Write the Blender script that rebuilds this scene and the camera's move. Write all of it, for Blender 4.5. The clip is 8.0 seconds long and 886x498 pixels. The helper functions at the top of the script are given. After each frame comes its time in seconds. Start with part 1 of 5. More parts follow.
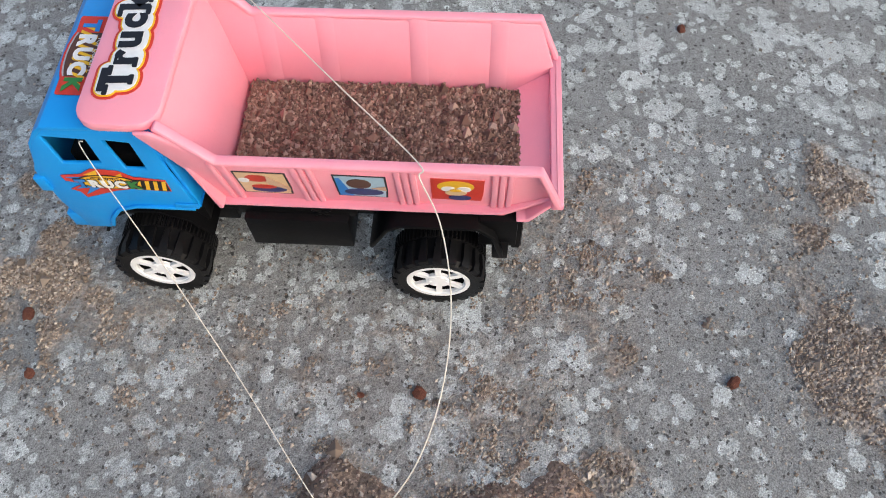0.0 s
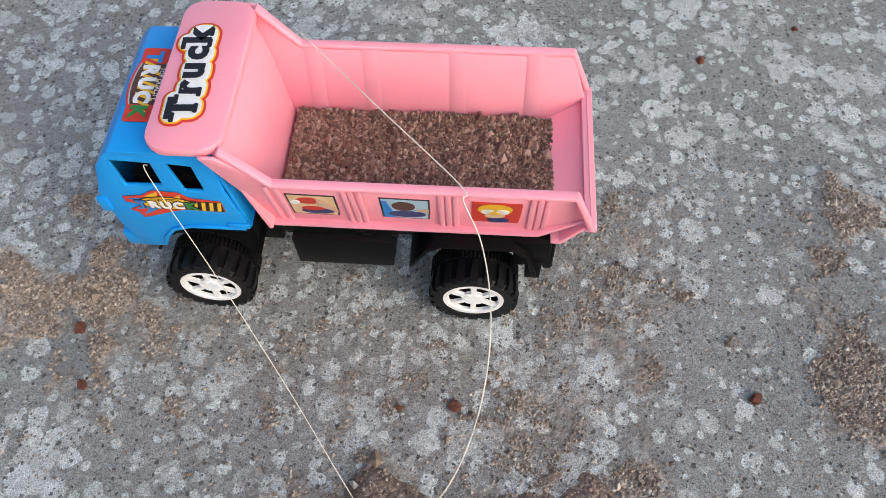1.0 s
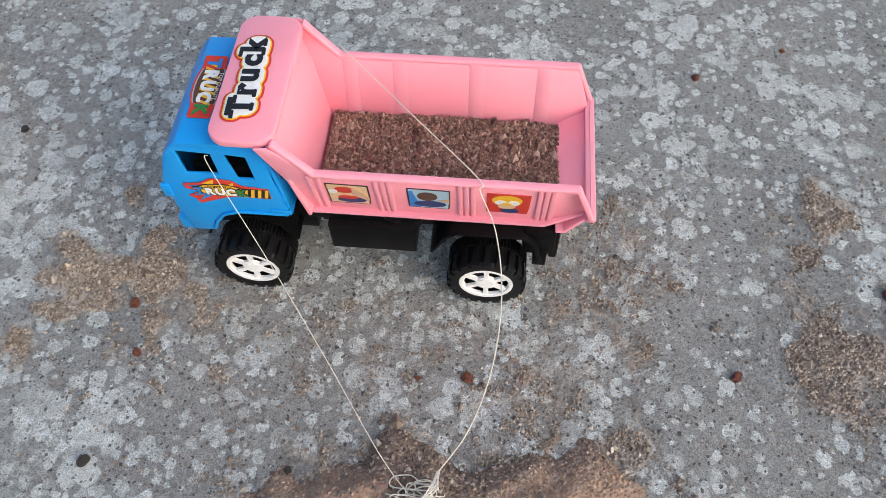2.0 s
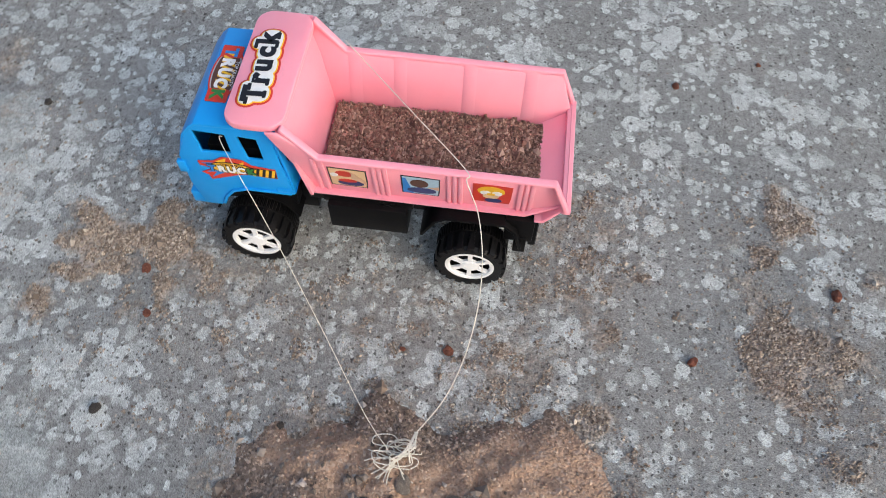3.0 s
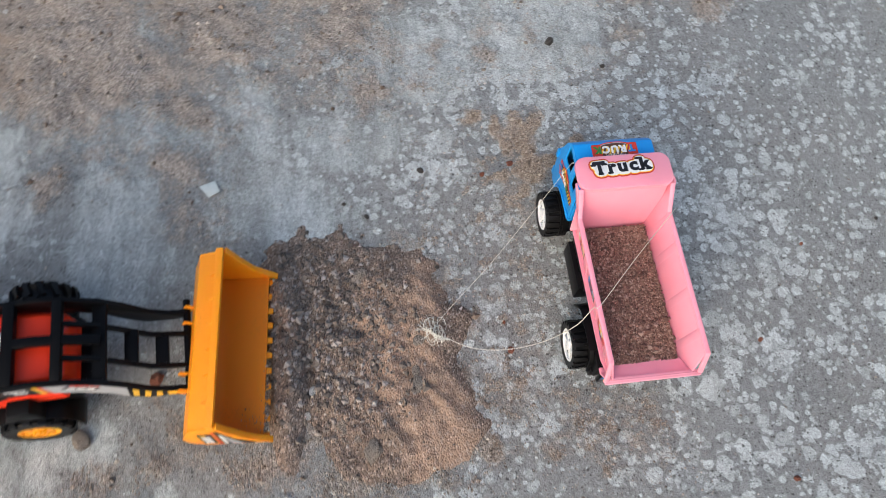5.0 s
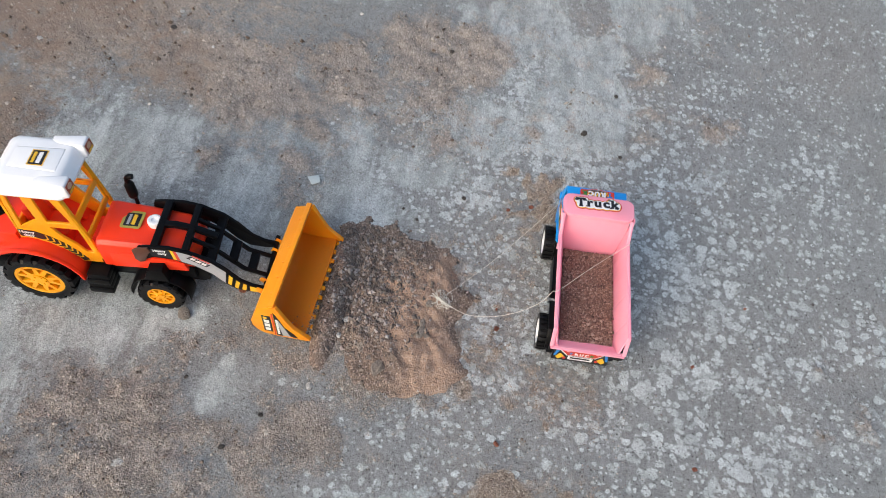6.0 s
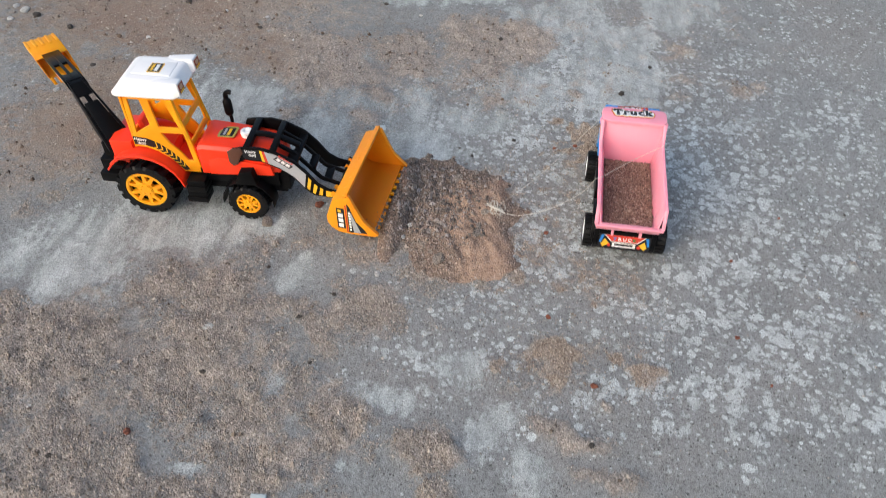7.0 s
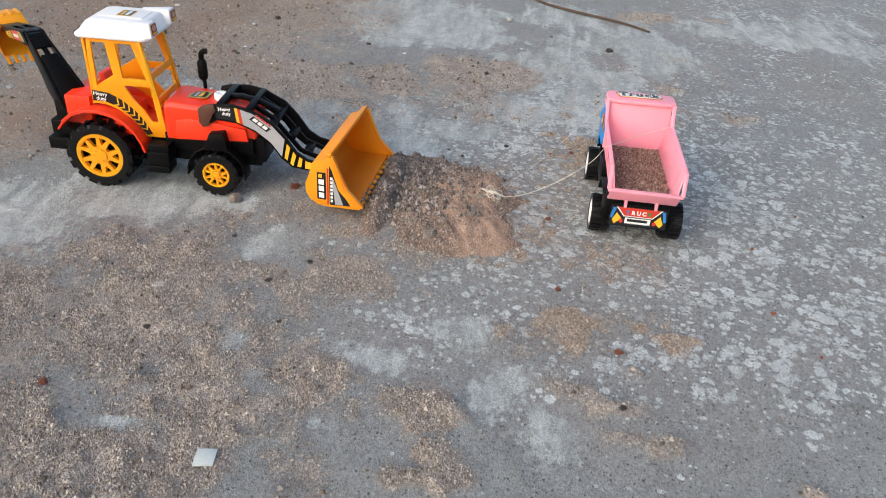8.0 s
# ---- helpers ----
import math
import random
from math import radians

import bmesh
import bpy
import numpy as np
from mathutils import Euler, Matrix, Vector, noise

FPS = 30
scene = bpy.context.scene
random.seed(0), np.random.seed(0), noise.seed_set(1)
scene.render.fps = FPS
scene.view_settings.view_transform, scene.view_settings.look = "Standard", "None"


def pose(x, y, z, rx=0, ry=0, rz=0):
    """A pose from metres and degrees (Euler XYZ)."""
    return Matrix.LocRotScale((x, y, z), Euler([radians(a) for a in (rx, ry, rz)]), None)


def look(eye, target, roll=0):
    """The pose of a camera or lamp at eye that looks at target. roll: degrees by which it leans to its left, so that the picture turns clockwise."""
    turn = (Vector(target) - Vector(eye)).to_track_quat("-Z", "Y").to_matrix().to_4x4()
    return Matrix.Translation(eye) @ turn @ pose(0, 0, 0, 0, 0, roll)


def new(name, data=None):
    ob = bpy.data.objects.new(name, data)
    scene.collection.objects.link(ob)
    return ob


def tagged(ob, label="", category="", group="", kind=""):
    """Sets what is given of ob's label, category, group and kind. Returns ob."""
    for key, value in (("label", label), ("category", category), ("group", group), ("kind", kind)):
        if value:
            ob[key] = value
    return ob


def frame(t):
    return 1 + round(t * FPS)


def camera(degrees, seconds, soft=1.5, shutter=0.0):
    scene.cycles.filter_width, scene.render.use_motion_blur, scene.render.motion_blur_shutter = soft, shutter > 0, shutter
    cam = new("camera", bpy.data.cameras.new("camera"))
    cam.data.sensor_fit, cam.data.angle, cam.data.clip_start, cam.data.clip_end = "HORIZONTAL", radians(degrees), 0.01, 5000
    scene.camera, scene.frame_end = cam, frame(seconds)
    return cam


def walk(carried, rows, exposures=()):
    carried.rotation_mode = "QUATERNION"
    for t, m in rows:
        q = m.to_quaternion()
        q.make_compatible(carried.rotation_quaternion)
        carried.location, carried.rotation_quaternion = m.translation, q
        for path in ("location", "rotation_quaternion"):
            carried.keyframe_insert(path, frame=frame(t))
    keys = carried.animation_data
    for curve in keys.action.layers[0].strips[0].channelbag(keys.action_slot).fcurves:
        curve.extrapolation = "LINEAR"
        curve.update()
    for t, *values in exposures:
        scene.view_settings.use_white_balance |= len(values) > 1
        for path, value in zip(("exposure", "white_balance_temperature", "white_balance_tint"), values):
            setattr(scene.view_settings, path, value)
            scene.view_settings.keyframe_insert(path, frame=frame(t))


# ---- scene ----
cam = camera(60.6, 8.0, soft=0.6, shutter=0.2)
PATH = [
    (0, (0.079, -0.193, 0.325), (-0.013, 0.755, -1.434), -2.5),
    (0.5, (0.077, -0.207, 0.327), (-0.045, 0.752, -1.423), -3.9),
    (1, (0.065, -0.203, 0.34), (-0.038, 0.794, -1.39), -2.4),
    (1.2, (0.062, -0.21, 0.346), (-0.024, 0.771, -1.393), -2.2),
    (1.5, (0.058, -0.22, 0.355), (-0.057, 0.783, -1.371), -2.0),
    (1.7, (0.064, -0.227, 0.361), (-0.066, 0.796, -1.353), -2.4),
    (2.8, (0.063, -0.261, 0.394), (-0.04, 0.787, -1.306), 0.0),
    (3, (0.07, -0.261, 0.401), (-0.041, 0.755, -1.318), 1.4),
    (3.2, (0.083, -0.256, 0.427), (-0.084, 0.687, -1.328), 3.5),
    (3.5, (0.101, -0.27, 0.481), (-0.227, 0.625, -1.277), 7.6),
    (4, (0.113, -0.244, 0.521), (-0.321, 0.468, -1.296), 15.7),
    (4.2, (0.114, -0.232, 0.538), (-0.370, 0.453, -1.277), 15.0),
    (4.5, (0.129, -0.233, 0.569), (-0.48, 0.384, -1.233), 15.8),
    (4.8, (0.187, -0.226, 0.601), (-0.597, 0.124, -1.206), 8.9),
    (5, (0.236, -0.218, 0.633), (-0.573, 0.011, -1.182), 9.6),
    (5.2, (0.285, -0.209, 0.667), (-0.562, -0.07, -1.139), 7.8),
    (6.3, (0.571, -0.132, 0.779), (-0.74, -0.259, -0.726), 4.2),
    (6.5, (0.619, -0.132, 0.763), (-0.778, -0.291, -0.659), 2.3),
    (6.8, (0.704, -0.129, 0.720), (-0.661, -0.335, -0.727), 1.4),
    (7, (0.761, -0.107, 0.671), (-0.628, -0.337, -0.749), -0.1),
    (7.2, (0.777, -0.097, 0.597), (-0.696, -0.281, -0.743), 1.3),
    (7.5, (0.795, -0.129, 0.507), (-0.862, -0.271, -0.604), 3.7),
    (8, (0.82, -0.139, 0.433), (-0.859, -0.293, -0.644), 4.1),
]
walk(cam, [(t, look(eye, target, roll)) for t, eye, target, roll in PATH], exposures=[(0.0, 0.50), (8.0, 0.52)])

# ---- light ----
world = bpy.data.worlds.new("sky")
world.use_nodes = True
scene.world = world
wn = world.node_tree.nodes
sky = wn.new("ShaderNodeTexSky")
sky.sky_type = "NISHITA"
sky.sun_disc = False
sky.sun_elevation = radians(28)
sky.sun_rotation = radians(126)
sky.air_density, sky.dust_density, sky.ozone_density = 1.0, 3.0, 1.0
wn["Background"].inputs["Strength"].default_value = 0.15
world.node_tree.links.new(sky.outputs[0], wn["Background"].inputs["Color"])
sun = new("sun", bpy.data.lights.new("sun", "SUN"))
sun.data.energy, sun.data.angle, sun.data.color = 0.8, radians(45), (1.0, 0.98, 0.96)
sun.matrix_world = look((1.1, -0.8, 1.7), (0, 0, 0))

# ---- materials ----
def nodes_of(name):
    m = bpy.data.materials.new(name)
    m.use_nodes = True
    nt = m.node_tree
    return m, nt.nodes, nt.links, nt.nodes["Principled BSDF"]


def tex(n, l, kind, vec, **values):
    t = n.new(kind)
    l.new(vec, t.inputs["Vector"])
    for key, v in values.items():
        t.inputs[key.replace("_", " ")].default_value = v
    return t


def ramp(n, l, fac, lo, hi, clo=(0, 0, 0, 1), chi=(1, 1, 1, 1)):
    r = n.new("ShaderNodeValToRGB")
    e = r.color_ramp.elements
    e[0].position, e[1].position, e[0].color, e[1].color = lo, hi, clo, chi
    l.new(fac, r.inputs[0])
    return r.outputs[0]


def blend(n, l, fac, a, b, mode="MIX"):
    x = n.new("ShaderNodeMix")
    x.data_type, x.blend_type = "RGBA", mode
    for sock, v in ((x.inputs[0], fac), (x.inputs[6], a), (x.inputs[7], b)):
        if hasattr(v, "is_linked"):
            l.new(v, sock)
        else:
            sock.default_value = v
    return x.outputs[2]


def calc(n, l, op, a, b=0.0):
    x = n.new("ShaderNodeMath")
    x.operation, x.use_clamp = op, False
    for sock, v in zip(x.inputs, (a, b)):
        if hasattr(v, "is_linked"):
            l.new(v, sock)
        else:
            sock.default_value = v
    return x.outputs[0]


def col(r, g, b):
    return (r, g, b, 1.0)


def plastic(name, colour, rough=0.38, dust=0.25, dust_colour=(0.30, 0.21, 0.15), gloss=0.4):
    m, n, l, p = nodes_of(name)
    p.inputs["Specular IOR Level"].default_value = gloss
    pos = n.new("ShaderNodeTexCoord").outputs["Object"]
    big = tex(n, l, "ShaderNodeTexNoise", pos, Scale=35.0, Detail=4.0, Roughness=0.6)
    fine = tex(n, l, "ShaderNodeTexNoise", pos, Scale=900.0, Detail=3.0, Roughness=0.7)
    tone = blend(n, l, big.outputs[0], col(*[c * 0.9 for c in colour]), col(*[min(1, c * 1.08) for c in colour]))
    speck = calc(n, l, "MULTIPLY", ramp(n, l, big.outputs[0], 0.45, 0.75), ramp(n, l, fine.outputs[0], 0.5, 0.68))
    tone = blend(n, l, calc(n, l, "MULTIPLY", speck, dust), tone, col(*dust_colour))
    l.new(tone, p.inputs["Base Color"])
    l.new(calc(n, l, "ADD", calc(n, l, "MULTIPLY", fine.outputs[0], 0.22), rough - 0.1), p.inputs["Roughness"])
    b = n.new("ShaderNodeBump")
    b.inputs["Strength"].default_value, b.inputs["Distance"].default_value = 0.12, 0.0004
    l.new(fine.outputs[0], b.inputs["Height"])
    l.new(b.outputs[0], p.inputs["Normal"])
    return m


def paper(name, colour, rough=0.3):
    m, n, l, p = nodes_of(name)
    pos = n.new("ShaderNodeTexCoord").outputs["Object"]
    fine = tex(n, l, "ShaderNodeTexNoise", pos, Scale=500.0, Detail=3.0)
    l.new(blend(n, l, fine.outputs[0], col(*[c * 0.85 for c in colour]), col(*[min(1, c * 1.1) for c in colour])), p.inputs["Base Color"])
    p.inputs["Roughness"].default_value = rough
    p.inputs["Specular IOR Level"].default_value = 0.35
    return m


def grain_mat(name, a, b, c):
    m, n, l, p = nodes_of(name)
    isl = n.new("ShaderNodeNewGeometry").outputs["Random Per Island"]
    r = n.new("ShaderNodeValToRGB")
    e = r.color_ramp.elements
    e[0].color, e[1].color = col(*a), col(*c)
    mid = e.new(0.6)
    mid.color = col(*b)
    l.new(isl, r.inputs[0])
    l.new(r.outputs[0], p.inputs["Base Color"])
    p.inputs["Roughness"].default_value = 0.9
    return m


def sand_mat(name, dark, light, patch, scale=1.0, core=None):
    m, n, l, p = nodes_of(name)
    pos = n.new("ShaderNodeTexCoord").outputs["Object"]
    fine = tex(n, l, "ShaderNodeTexNoise", pos, Scale=700.0 * scale, Detail=4.0, Roughness=0.75)
    vor = tex(n, l, "ShaderNodeTexVoronoi", pos, Scale=520.0 * scale)
    big = tex(n, l, "ShaderNodeTexNoise", pos, Scale=28.0, Detail=4.0)
    c = blend(n, l, ramp(n, l, fine.outputs[0], 0.3, 0.7), col(*dark), col(*light))
    c = blend(n, l, ramp(n, l, big.outputs[0], 0.42, 0.62), c, blend(n, l, 0.6, c, col(*patch)))
    if core:
        a = n.new("ShaderNodeAttribute")
        a.attribute_name = "core"
        k = calc(n, l, "ADD", a.outputs["Fac"], calc(n, l, "MULTIPLY", calc(n, l, "SUBTRACT", fine.outputs[0], 0.5), 0.8))
        c = blend(n, l, calc(n, l, "MULTIPLY", ramp(n, l, k, 0.3, 0.8), 0.75), c, blend(n, l, fine.outputs[0], col(*[x * 0.6 for x in core]), col(*[x * 1.2 for x in core])))
    hue = n.new("ShaderNodeSeparateColor")
    l.new(vor.outputs["Color"], hue.inputs[0])
    c = blend(n, l, ramp(n, l, hue.outputs[0], 0.72, 0.95), c, col(*[min(1, x * 1.5) for x in light]))
    l.new(c, p.inputs["Base Color"])
    p.inputs["Roughness"].default_value = 0.95
    b = n.new("ShaderNodeBump")
    b.inputs["Strength"].default_value, b.inputs["Distance"].default_value = 0.9, 0.0015
    l.new(calc(n, l, "SUBTRACT", fine.outputs[0], vor.outputs[0]), b.inputs["Height"])
    l.new(b.outputs[0], p.inputs["Normal"])
    return m


def concrete_mat():
    m, n, l, p = nodes_of("weathered_concrete")
    pos = n.new("ShaderNodeTexCoord").outputs["Object"]

    def attr(name):
        a = n.new("ShaderNodeAttribute")
        a.attribute_name = name
        return a.outputs["Fac"]
    fine = tex(n, l, "ShaderNodeTexNoise", pos, Scale=900.0, Detail=4.0, Roughness=0.75)
    mid = tex(n, l, "ShaderNodeTexNoise", pos, Scale=110.0, Detail=5.0, Roughness=0.65)
    big = tex(n, l, "ShaderNodeTexNoise", pos, Scale=9.0, Detail=5.0, Roughness=0.6)
    patchy = tex(n, l, "ShaderNodeTexNoise", pos, Scale=38.0, Detail=5.0, Roughness=0.65, Distortion=0.6)
    # cement: smooth grey, warmer and cooler in broad drifts
    drift = tex(n, l, "ShaderNodeTexNoise", pos, Scale=4.5, Detail=3.0, Roughness=0.5)
    c = blend(n, l, ramp(n, l, big.outputs[0], 0.3, 0.7), col(0.218, 0.222, 0.214), col(0.292, 0.302, 0.293))
    c = blend(n, l, calc(n, l, "MULTIPLY", ramp(n, l, drift.outputs[0], 0.45, 0.65), 0.55), c, col(0.258, 0.240, 0.219))
    c = blend(n, l, calc(n, l, "MULTIPLY", ramp(n, l, mid.outputs[0], 0.42, 0.68), 0.6), c, col(0.340, 0.350, 0.340))
    c = blend(n, l, calc(n, l, "MULTIPLY", ramp(n, l, patchy.outputs[0], 0.52, 0.72), 0.45), c, col(0.150, 0.150, 0.142))
    # pale lichen: round discs in three sizes that grow together in clusters
    warp = n.new("ShaderNodeVectorMath")
    warp.operation = "MULTIPLY_ADD"
    wob = tex(n, l, "ShaderNodeTexNoise", pos, Scale=160.0, Detail=4.0, Roughness=0.7)
    l.new(wob.outputs["Color"], warp.inputs[0])
    warp.inputs[1].default_value = (0.0046, 0.0046, 0.0)
    l.new(pos, warp.inputs[2])
    clump = tex(n, l, "ShaderNodeTexNoise", pos, Scale=20.0, Detail=3.0, Roughness=0.6)
    spots = None
    dens = calc(n, l, "MULTIPLY", attr("spot"), calc(n, l, "ADD", calc(n, l, "MULTIPLY", clump.outputs[0], 1.7), 0.15))
    for scale, gain, floor_ in ((62.0, 0.60, 0.42), (98.0, 0.64, 0.40), (170.0, 0.66, 0.46)):
        v = tex(n, l, "ShaderNodeTexVoronoi", warp.outputs[0], Scale=scale)
        v.voronoi_dimensions = "2D"
        s = n.new("ShaderNodeSeparateColor")
        l.new(v.outputs["Color"], s.inputs[0])
        size = calc(n, l, "MULTIPLY", calc(n, l, "SUBTRACT", calc(n, l, "MULTIPLY", s.outputs[0], dens), floor_), gain / (1 - floor_))
        edge = calc(n, l, "SUBTRACT", size, v.outputs["Distance"])
        edge = calc(n, l, "ADD", edge, calc(n, l, "MULTIPLY", calc(n, l, "SUBTRACT", fine.outputs[0], 0.5), 0.28))
        edge = calc(n, l, "ADD", edge, calc(n, l, "MULTIPLY", calc(n, l, "SUBTRACT", mid.outputs[0], 0.5), 0.30))
        k = calc(n, l, "MULTIPLY", ramp(n, l, edge, -0.01, 0.05), calc(n, l, "ADD", calc(n, l, "MULTIPLY", s.outputs[1], 0.65), 0.35))
        k = calc(n, l, "MULTIPLY", k, ramp(n, l, size, 0.0, 0.06))
        spots = k if spots is None else calc(n, l, "MAXIMUM", spots, k)
    white = blend(n, l, mid.outputs[0], col(0.475, 0.507, 0.498), col(0.69, 0.73, 0.718))
    c = blend(n, l, calc(n, l, "MULTIPLY", spots, 0.92), c, white)
    # small sharp pits, sparse, through cement and lichen alike
    for scale, gain in ((230.0, 0.70), (420.0, 0.78)):
        v = tex(n, l, "ShaderNodeTexVoronoi", warp.outputs[0], Scale=scale)
        v.voronoi_dimensions = "2D"
        q = n.new("ShaderNodeSeparateColor")
        l.new(v.outputs["Color"], q.inputs[0])
        hole = calc(n, l, "SUBTRACT", calc(n, l, "MULTIPLY", calc(n, l, "SUBTRACT", q.outputs[0], 0.62), gain), v.outputs["Distance"])
        hole = calc(n, l, "ADD", hole, calc(n, l, "MULTIPLY", calc(n, l, "SUBTRACT", fine.outputs[0], 0.5), 0.22))
        c = blend(n, l, calc(n, l, "MULTIPLY", ramp(n, l, hole, 0.0, 0.06), 0.82), c, col(0.050, 0.045, 0.040))
    # whitewashed and bluish areas
    pale = attr("pale")
    swept = n.new("ShaderNodeMapping")
    swept.inputs["Rotation"].default_value = (0, 0, radians(-38))
    swept.inputs["Scale"].default_value = (1.0, 4.5, 1.0)
    l.new(pos, swept.inputs["Vector"])
    streak = tex(n, l, "ShaderNodeTexNoise", swept.outputs[0], Scale=7.0, Detail=7.0, Roughness=0.66, Distortion=0.5)
    ragged = calc(n, l, "ADD", pale, calc(n, l, "MULTIPLY", calc(n, l, "SUBTRACT", mid.outputs[0], 0.5), 1.1))
    ragged = calc(n, l, "ADD", ragged, calc(n, l, "MULTIPLY", calc(n, l, "SUBTRACT", streak.outputs[0], 0.5), 1.3))
    ragged = calc(n, l, "ADD", ragged, calc(n, l, "MULTIPLY", calc(n, l, "SUBTRACT", fine.outputs[0], 0.5), 0.9))
    pm = calc(n, l, "MULTIPLY", ramp(n, l, ragged, 0.40, 0.66), ramp(n, l, patchy.outputs[0], 0.36, 0.56, (0.40, 0.40, 0.40, 1)))
    c = blend(n, l, calc(n, l, "MULTIPLY", pm, 0.86), c, blend(n, l, ramp(n, l, streak.outputs[0], 0.36, 0.62), col(0.300, 0.325, 0.312), col(0.560, 0.595, 0.577)))
    chalk = calc(n, l, "MULTIPLY", ramp(n, l, ragged, 1.02, 1.26), 0.7)
    c = blend(n, l, chalk, c, blend(n, l, mid.outputs[0], col(0.55, 0.575, 0.56), col(0.70, 0.72, 0.70)))
    # grit in the cement
    grit = tex(n, l, "ShaderNodeTexNoise", pos, Scale=1500.0, Detail=2.0, Roughness=0.6)
    crumb = tex(n, l, "ShaderNodeTexNoise", pos, Scale=330.0, Detail=3.0, Roughness=0.7)
    c = blend(n, l, 1.0, c, ramp(n, l, grit.outputs[0], 0.36, 0.64, col(0.60, 0.60, 0.59), col(1.34, 1.34, 1.34)), "MULTIPLY")
    c = blend(n, l, 1.0, c, ramp(n, l, crumb.outputs[0], 0.34, 0.66, col(0.80, 0.795, 0.79), col(1.18, 1.18, 1.18)), "MULTIPLY")
    # thin sand
    sand = attr("sand")
    s2 = calc(n, l, "ADD", sand, calc(n, l, "MULTIPLY", calc(n, l, "SUBTRACT", wob.outputs[0], 0.5), 1.3))
    s2 = calc(n, l, "ADD", s2, calc(n, l, "MULTIPLY", calc(n, l, "SUBTRACT", fine.outputs[0], 0.5), 0.9))
    s2 = calc(n, l, "ADD", s2, calc(n, l, "MULTIPLY", calc(n, l, "SUBTRACT", patchy.outputs[0], 0.5), 1.3))
    sm = ramp(n, l, s2, 0.33, 0.80)
    vor = tex(n, l, "ShaderNodeTexVoronoi", pos, Scale=560.0)
    hue = n.new("ShaderNodeSeparateColor")
    l.new(vor.outputs["Color"], hue.inputs[0])
    sc = blend(n, l, hue.outputs[0], col(0.212, 0.176, 0.143), col(0.47, 0.403, 0.335))
    sc = blend(n, l, ramp(n, l, mid.outputs[0], 0.4, 0.65), sc, blend(n, l, 0.5, sc, col(0.30, 0.24, 0.20)))
    sc = blend(n, l, ramp(n, l, fine.outputs[0], 0.56, 0.72), sc, col(0.085, 0.055, 0.042))
    sc = blend(n, l, 1.0, sc, ramp(n, l, patchy.outputs[0], 0.3, 0.7, col(0.82, 0.82, 0.82), col(1.35, 1.38, 1.40)), "MULTIPLY")
    sc = blend(n, l, 1.0, sc, ramp(n, l, crumb.outputs[0], 0.34, 0.66, col(0.75, 0.73, 0.72), col(1.35, 1.35, 1.35)), "MULTIPLY")
    earth = calc(n, l, "ADD", attr("earth"), calc(n, l, "MULTIPLY", calc(n, l, "SUBTRACT", patchy.outputs[0], 0.5), 1.6))
    sc = blend(n, l, calc(n, l, "MULTIPLY", ramp(n, l, earth, 0.35, 0.85), 0.62), sc, blend(n, l, mid.outputs[0], col(0.185, 0.136, 0.096), col(0.330, 0.258, 0.190)))
    # rusty drifts in the packed earth
    rust = calc(n, l, "MULTIPLY", ramp(n, l, calc(n, l, "MULTIPLY", earth, big.outputs[0]), 0.30, 0.55), 0.45)
    sc = blend(n, l, rust, sc, col(0.235, 0.130, 0.080))
    c = blend(n, l, calc(n, l, "MULTIPLY", sm, 0.9), c, sc)
    l.new(c, p.inputs["Base Color"])
    p.inputs["Roughness"].default_value = 0.93
    h = calc(n, l, "ADD", calc(n, l, "MULTIPLY", fine.outputs[0], 0.6), calc(n, l, "MULTIPLY", sm, calc(n, l, "SUBTRACT", 1.0, vor.outputs[0])))
    h = calc(n, l, "ADD", h, calc(n, l, "MULTIPLY", mid.outputs[0], 0.8))
    h = calc(n, l, "ADD", h, calc(n, l, "MULTIPLY", crumb.outputs[0], 0.9))
    b = n.new("ShaderNodeBump")
    b.inputs["Strength"].default_value, b.inputs["Distance"].default_value = 0.9, 0.0014
    l.new(h, b.inputs["Height"])
    l.new(b.outputs[0], p.inputs["Normal"])
    return m


PINK = plastic("pink_plastic", (0.95, 0.345, 0.43), 0.40, 0.10)
pink = PINK.node_tree.nodes["Principled BSDF"]
pink.inputs["Subsurface Weight"].default_value = 0.25
pink.inputs["Subsurface Radius"].default_value = (0.006, 0.0025, 0.0025)
pink.inputs["Subsurface Scale"].default_value = 1.0
BLUE = plastic("blue_plastic", (0.008, 0.30, 0.76), 0.34, 0.12)
BLACK = plastic("black_plastic", (0.004, 0.004, 0.0045), 0.36, 0.22, (0.045, 0.038, 0.03), 0.11)
RUBBER = plastic("black_rubber", (0.007, 0.007, 0.0075), 0.40, 0.35, (0.07, 0.056, 0.044), 0.18)
WHITE = plastic("white_plastic", (0.86, 0.86, 0.85), 0.33, 0.06)
RED = plastic("red_plastic", (0.90, 0.045, 0.012), 0.33, 0.12)
ORANGE = plastic("orange_yellow_plastic", (0.98, 0.36, 0.008), 0.34, 0.15, (0.40, 0.18, 0.05))
ORANGE_DUSTY = plastic("dusty_orange_plastic", (0.97, 0.315, 0.007), 0.38, 0.55, (0.30, 0.11, 0.03))
# deeper copy of the bucket orange: light bounced within the scoop, plus dust specks
ORANGE_BOUNCE_DUSTY = plastic("bounce_dusty_orange_plastic", (0.86, 0.215, 0.004), 0.48, 0.85, (0.28, 0.10, 0.028))
for translucent in (ORANGE, ORANGE_DUSTY, ORANGE_BOUNCE_DUSTY):
    shader = translucent.node_tree.nodes["Principled BSDF"]
    shader.inputs["Subsurface Weight"].default_value = 0.30
    shader.inputs["Subsurface Radius"].default_value = (0.006, 0.002, 0.0004)
    shader.inputs["Subsurface Scale"].default_value = 1.0
